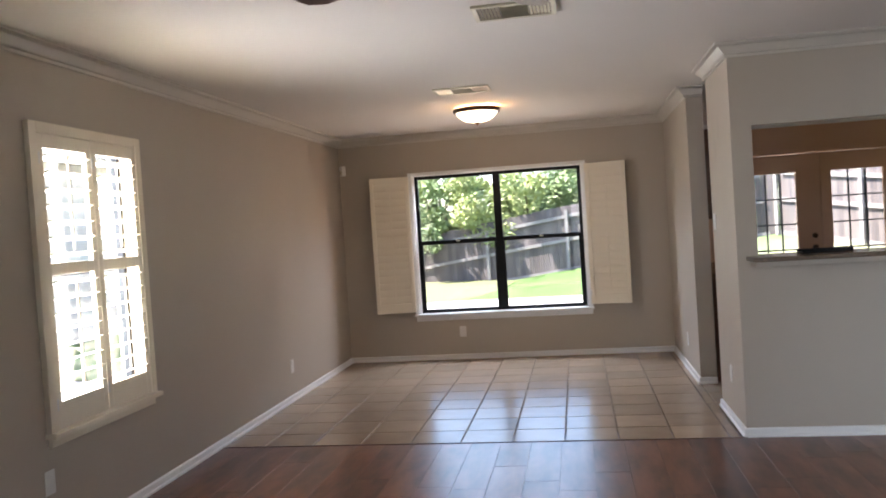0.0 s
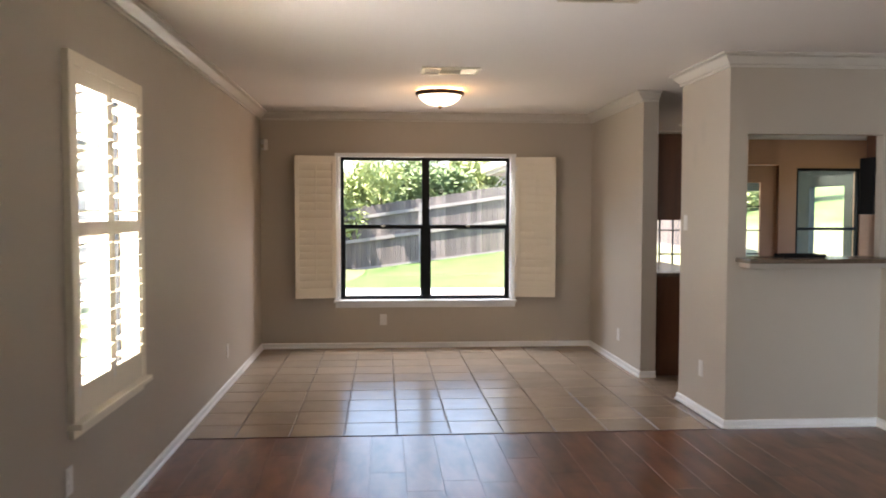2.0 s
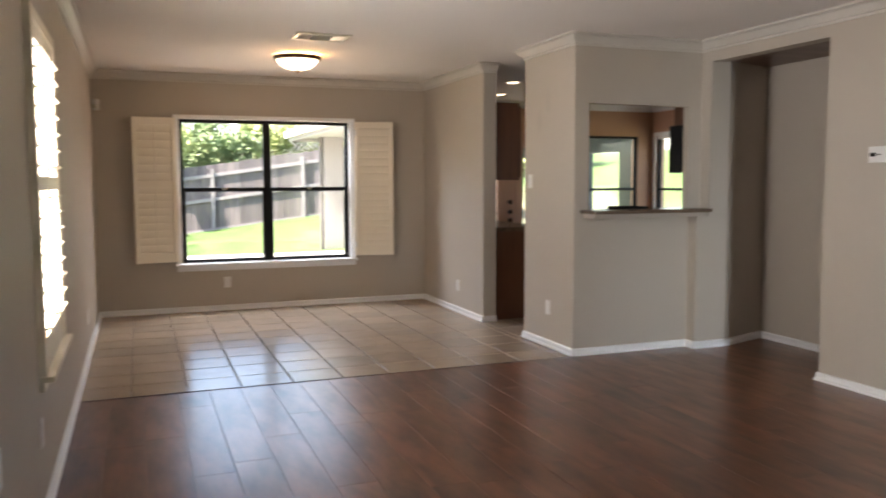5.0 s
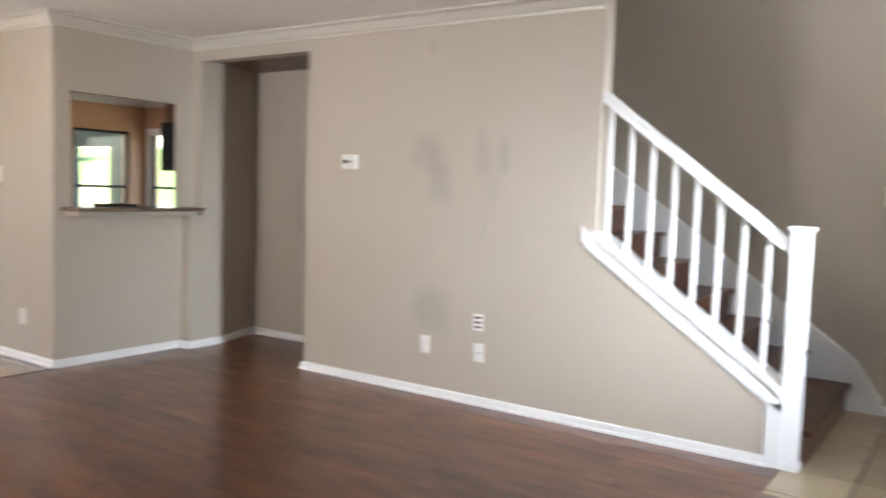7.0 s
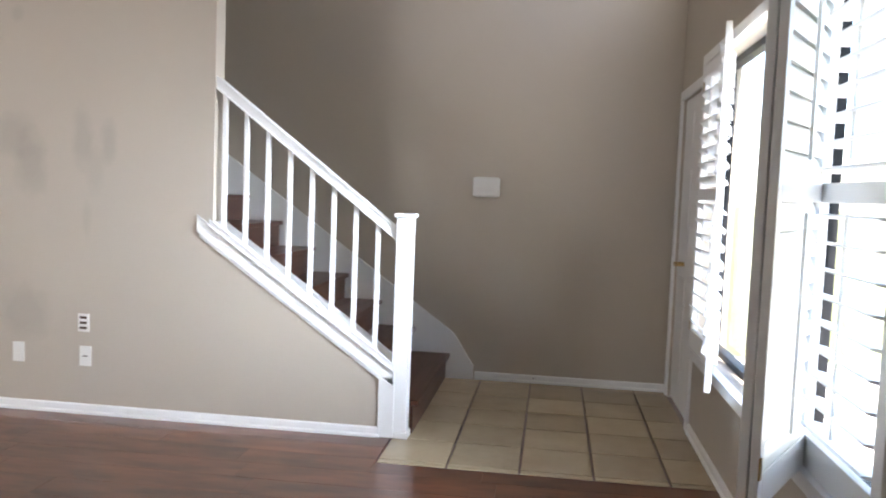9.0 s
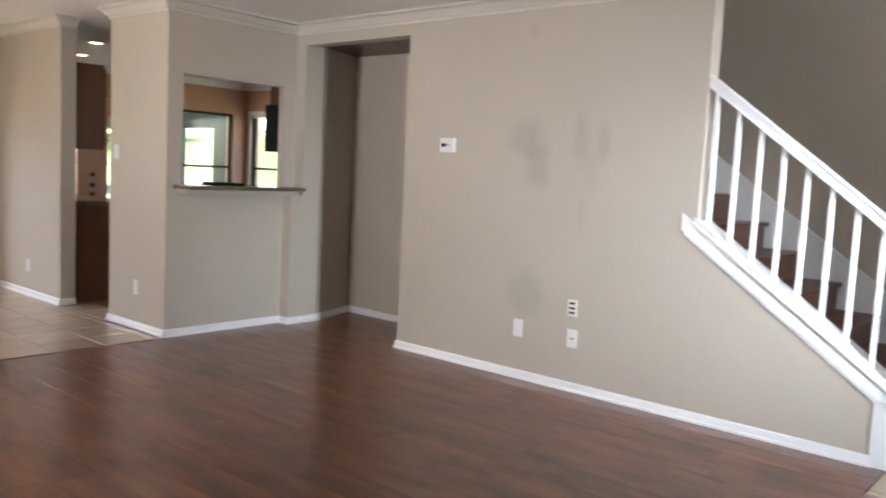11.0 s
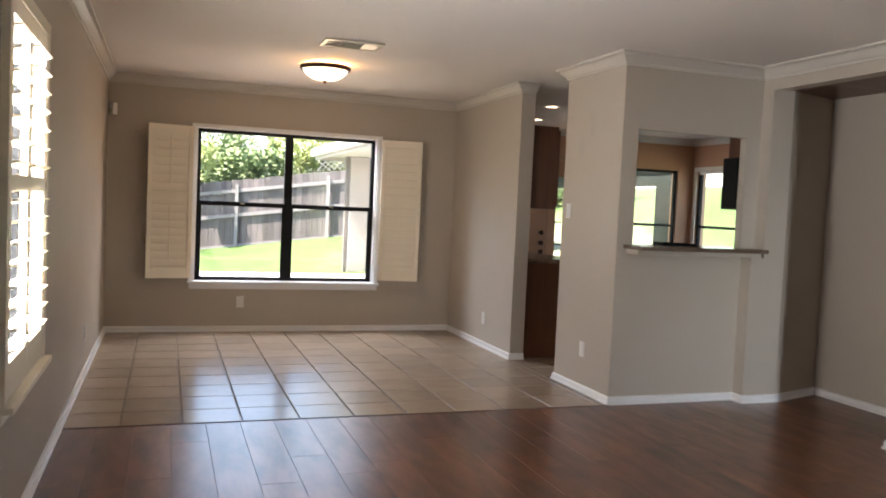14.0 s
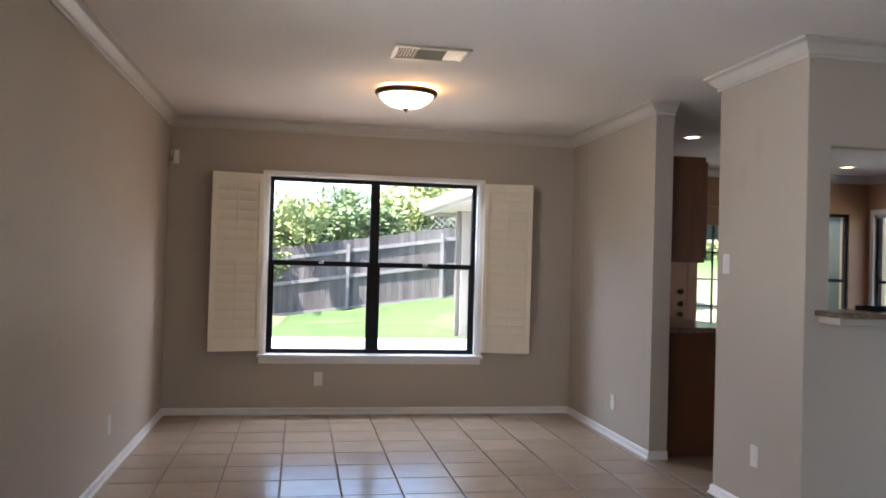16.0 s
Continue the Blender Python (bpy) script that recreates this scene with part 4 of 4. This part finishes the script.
structure("lawn", lawn_sheet(), GRASS, "sunlit green back lawn climbing gently", "lawn", smooth=True)
structure("patio", boxes((-3.2, 12.0, 9.17, 16.4, -0.17, -0.06), bevel=0.01), CONCRETE, "pale concrete patio slab", "patio")
# unseen slab, added to whiten the gaps between front louvres and bounce light indoors
structure("front_walk", boxes((-2.6, 6.0, -9.0, FRONT - 0.17, -0.17, -0.13)), CONCRETE, "added pale slab bouncing sunlight into the front window", "pavement")
structure("side_yard", boxes((-8.2, -2.67, -6, 9.17, -0.17, -0.12)), CONCRETE, "pale concrete side yard", "side yard")
BOARD = mesh_of("board", boxes((-0.069, 0.069, -0.009, 0.009, -0.05, 1.80)), FENCE)


def fence_run(name, p, q, label, lattice=None):
    p, q = Vector((*p, rise(*p))), Vector((*q, rise(*q)))
    flat = Vector((q.x - p.x, q.y - p.y))
    length, ang = flat.length, math.degrees(math.atan2(flat.y, flat.x))
    climb = (q.z - p.z) / length
    tip = -math.degrees(math.atan(climb))
    f = thing(name, label, "fence", pose(p.x, p.y, p.z, 0, 0, ang))
    for k in range(int(length / 0.143)):
        x = 0.07 + k * 0.143
        part("board", BOARD, FENCE, f, at=pose(x, 0.045, climb * x + random.uniform(-0.02, 0.02)))
    for z in (0.86, 1.50):
        part("rail", boxes((0, length, -0.02, 0.03, z - 0.045, z + 0.045)), RAIL, f, at=pose(0, 0, 0, 0, tip, 0))
    part("kick_board", boxes((0, length, -0.012, 0.03, -0.06, 0.1)), RAIL, f, at=pose(0, 0, 0, 0, tip, 0))
    for k in range(int(length / 2.4) + 1):
        part("post", boxes((k * 2.4 - 0.045, k * 2.4 + 0.045, -0.07, -0.021, -0.2 + climb * k * 2.4, 1.68 + climb * k * 2.4)), RAIL, f)
    return f


fence_run("garden_fence", (-9.30, 25.6), (4.9, 21.1), "weathered grey wooden fence with pale rails and posts")
fence_run("garden_fence", (4.95, 21.05), (6.7, 18.2), "sunlit weathered wooden side fence with pale rails")
lat = thing("lattice_topper", "open wooden lattice strip along the fence top", "lattice", pose(1.9, 22.1, rise(1.9, 22.1) + 1.78, 0, -math.degrees(math.atan(0.142)), -17.6))
LATH = mesh_of("lath", boxes((-0.012, 0.012, -0.004, 0.004, -0.24, 0.24)), RAIL)
for k in range(20):
    for s in (-1, 1):
        part("lath", LATH, RAIL, lat, at=pose(0.1 + k * 0.15, 0.03 + 0.005 * s, 0.17, 0, 45 * s, 0))
part("lattice_cap", boxes((0.0, 3.1, 0.0, 0.06, 0.34, 0.375)), RAIL, lat)

# covered patio
pc = thing("patio_cover", "covered patio with pale fascia and square pale column", "patio cover")
part("roof", boxes((1.0, 6.4, 10.87, 17.35, 2.34, 2.46)), SHINGLE, pc)
part("fascia", boxes((0.96, 1.0, 10.87, 17.40, 2.20, 2.38), (1.0, 6.4, 17.36, 17.40, 2.20, 2.38)), SIDING, pc)
part("soffit", boxes((1.0, 6.4, 10.87, 17.35, 2.27, 2.32)), SIDING, pc)
part("gutter", boxes((0.87, 0.955, 10.87, 17.42, 2.26, 2.38), (0.86, 0.875, 10.87, 17.42, 2.36, 2.40), bevel=0.008), OFFWHITE, pc, "pale metal gutter along the eave")
part("column", boxes((1.56, 1.96, 16.7, 17.1, -0.10, 2.27), bevel=0.01), SIDING, pc)
part("downspout", boxes((1.47, 1.545, 16.72, 16.80, -0.05, 2.27), bevel=0.01), SHINGLE, pc)
part("side_wall", boxes((6.0, 6.1, 11.8, 12.66, -0.06, 2.27), (6.0, 6.1, 12.66, 17.1, 1.87, 2.27)), TEAL, pc)
for y in (13.70, 16.7):
    part("post", boxes((6.0, 6.1, y, y + 0.38, -0.06, 1.87)), TEAL, pc)


# trees and shrubs
def leaf_cloud(centres, count, size, seed):
    rnd = random.Random(seed)
    vs, fs = [], []
    for k in range(count):
        c, r = centres[rnd.randrange(len(centres))]
        d = Vector((rnd.gauss(0, 1), rnd.gauss(0, 1), rnd.gauss(0, 1))).normalized() * r * rnd.uniform(0.55, 1.0)
        o = Vector(c) + d
        a = Vector((rnd.gauss(0, 1), rnd.gauss(0, 1), rnd.gauss(0, 1))).normalized()
        b = a.orthogonal().normalized()
        s = size * rnd.uniform(0.6, 1.3)
        i = len(vs)
        vs += [o - a * s, o + b * s * 0.45, o + a * s, o - b * s * 0.45]
        fs.append((i, i + 1, i + 2, i + 3))
    me = bpy.data.meshes.new("crown")
    me.from_pydata([tuple(v) for v in vs], [], fs)
    return me


def tree(x, y, h, r, seed, leaf):
    rnd = random.Random(seed)
    t = thing("tree", "leafy green tree behind the garden fence", "tree", pose(x, y, -0.15), "trees behind the fence")
    bm = bmesh.new()
    top = Vector((rnd.uniform(-0.3, 0.3), rnd.uniform(-0.3, 0.3), h * 0.55))
    add_tube(bm, (0, 0, 0), top, 0.16, 0.09, 10)
    centres = []
    for k in range(9):
        a = 2 * math.pi * k / 9 + rnd.uniform(-0.3, 0.3)
        q = Vector((math.cos(a) * r * rnd.uniform(0.3, 0.8), math.sin(a) * r * rnd.uniform(0.3, 0.8), h * rnd.uniform(0.36, 0.92)))
        add_tube(bm, top * rnd.uniform(0.6, 1.0), q, 0.05, 0.015, 6)
        centres.append((q, r * rnd.uniform(0.28, 0.5)))
        for j in range(2):
            centres.append((q + Vector((rnd.gauss(0, 0.4), rnd.gauss(0, 0.4), rnd.gauss(0, 0.3))) * r * 0.5, r * rnd.uniform(0.15, 0.3)))
    part("trunk", bm, BARK, t)
    me = leaf_cloud(centres, 9000, 0.075, seed)
    me.materials.append(leaf)
    part("crown", me, leaf, t)


for k, (x, y, h, r) in enumerate(((-8.2, 26.2, 3.9, 1.8), (-6.0, 25.6, 3.5, 1.7), (-4.1, 24.9, 3.6, 1.7), (-2.6, 24.3, 3.3, 1.5), (-1.2, 24.2, 3.2, 1.4), (0.3, 24.4, 3.4, 1.4), (1.9, 24.6, 3.6, 1.4),
                                   (3.4, 24.4, 3.9, 1.5), (-0.4, 26.4, 4.3, 1.7), (2.6, 26.6, 4.4, 1.7), (5.4, 24.6, 4.2, 1.7), (7.6, 24.0, 4.4, 1.8), (10.4, 24.0, 4.6, 2.0))):
    tree(x, y, h, r, 40 + k, LEAF2 if k % 3 != 2 else LEAF)

# neighbour's house beyond the side window
nb_house = thing("neighbour_house", "pale sided neighbouring house with a grey roof", "house")
part("wall", boxes((-13.0, -8.2, -4.0, 24.0, -0.2, 2.9)), SIDING, nb_house)
part("roof", boxes((-13.5, -7.7, -4.5, 24.5, 2.9, 3.1)), SHINGLE, nb_house)


# floor pieces
def pieces(owner, cells, material, name, gap, top, thick):
    """One object for every (x0, x1, y0, y1); equal sizes share a mesh."""
    cache = {}
    for x0, x1, y0, y1 in cells:
        w, d = round(x1 - x0 - gap, 3), round(y1 - y0 - gap, 3)
        if (w, d) not in cache:
            bm = bmesh.new()
            vs = add_box(bm, -w / 2, w / 2, -d / 2, d / 2, -thick, 0)
            tops = [e for e in bm.edges if all(v.co.z > -1e-6 for v in e.verts)]
            bmesh.ops.bevel(bm, geom=tops, offset=0.0006 if gap < 0.004 else 0.002, segments=1, affect="EDGES")
            cache[w, d] = mesh_of(name, bm, material)
        ob = part(name, cache[w, d], material, owner)
        ob.location = ((x0 + x1) / 2, (y0 + y1) / 2, top + random.uniform(-0.0003, 0.0003))


def grid(x0, x1, y0, y1, jx, jy, px, py):
    xs = [x0] + [jx + k * px for k in range(-60, 60) if x0 + 0.02 < jx + k * px < x1 - 0.02] + [x1]
    ys = [y0] + [jy + k * py for k in range(-60, 60) if y0 + 0.02 < jy + k * py < y1 - 0.02] + [y1]
    return [(a, b, c, d) for a, b in zip(xs, xs[1:]) for c, d in zip(ys, ys[1:])]


WOOD_END = 5.695
structure("underlay", boxes((LEFT, 2.99, FRONT, 5.9, -0.0118, -0.0090)), TREAD, "dark underlay beneath the laminate", "floor")
wood_floor = tagged(new("floor_wood"), "glossy dark reddish-brown laminate plank floor", "floor", kind="structure")
cells = []
for k in range(24):
    x0, x1 = LEFT + 0.005 + k * 0.1975, LEFT + 0.005 + (k + 1) * 0.1975
    if x0 > 2.24:
        break
    x1 = min(x1, 2.243)
    ends = [FRONT + 0.002]
    y = FRONT + random.uniform(0.25, 1.2)
    stop = WOOD_END if x0 < PIER_X - 0.1 else PASS_Y
    while y < stop - 0.25:
        ends.append(y)
        y += 1.21
    ends.append(stop)
    for a, b in zip(ends, ends[1:]):
        if x1 > 1.838 and b > FRONT and a < 1.136:
            if b <= 1.136:
                if x0 < 1.838 - 0.02:
                    cells.append((x0, 1.838, a, b))
                continue
            if x0 < 1.838 - 0.02:
                cells.append((x0, 1.838, a, 1.136))
            a = 1.136
            if b - a < 0.02:
                continue
        cells.append((x0, x1, a, b))
for k in range(4):
    x0 = 2.243 + k * 0.1975
    cells.append((x0, min(x0 + 0.1975, 2.968), 4.40, 5.608 if k == 0 else 5.78))
pieces(wood_floor, cells, WOOD, "plank", 0.0013, 0.0, 0.011)

tile_floor = tagged(new("floor_tile"), "square beige ceramic tiles with brown grout", "floor", kind="structure")
cells = grid(LEFT + 0.004, DINE_X - 0.004, WOOD_END + 0.012, BACK - 0.004, -1.108, 7.03, 0.346, 0.335)
cells += [c for c in grid(DINE_X - 0.004, 1.9, 6.56, 7.375, -1.108, 7.03, 0.346, 0.335)]
pieces(tile_floor, cells, TILE, "tile", 0.010, 0.0, 0.011)
kitchen_tile = tagged(new("floor_kitchen"), "square beige ceramic tiles in the kitchen", "floor", kind="structure")
pieces(kitchen_tile, grid(1.9, KIT_X, 5.96, KIT_Y, -1.108, 7.03, 0.346, 0.335), TILE, "tile", 0.007, 0.0, 0.011)
entry_floor = tagged(new("floor_entry"), "square beige entry tiles with brown grout", "floor", kind="structure")
pieces(entry_floor, [c for c in grid(1.842, FAR_X - 0.003, FRONT + 0.003, 1.132, 2.62, 0.42, 0.36, 0.36) if not (c[0] > 2.3 and c[2] > 1.06)], ENTRY_TILE, "tile", 0.012, 0.0, 0.011)
structure("trim_threshold", boxes((LEFT + 0.003, PIER_X, WOOD_END - 0.001, WOOD_END + 0.012, -0.011, 0.004), bevel=0.002), TREAD, "dark threshold strip between tile and laminate", "threshold")
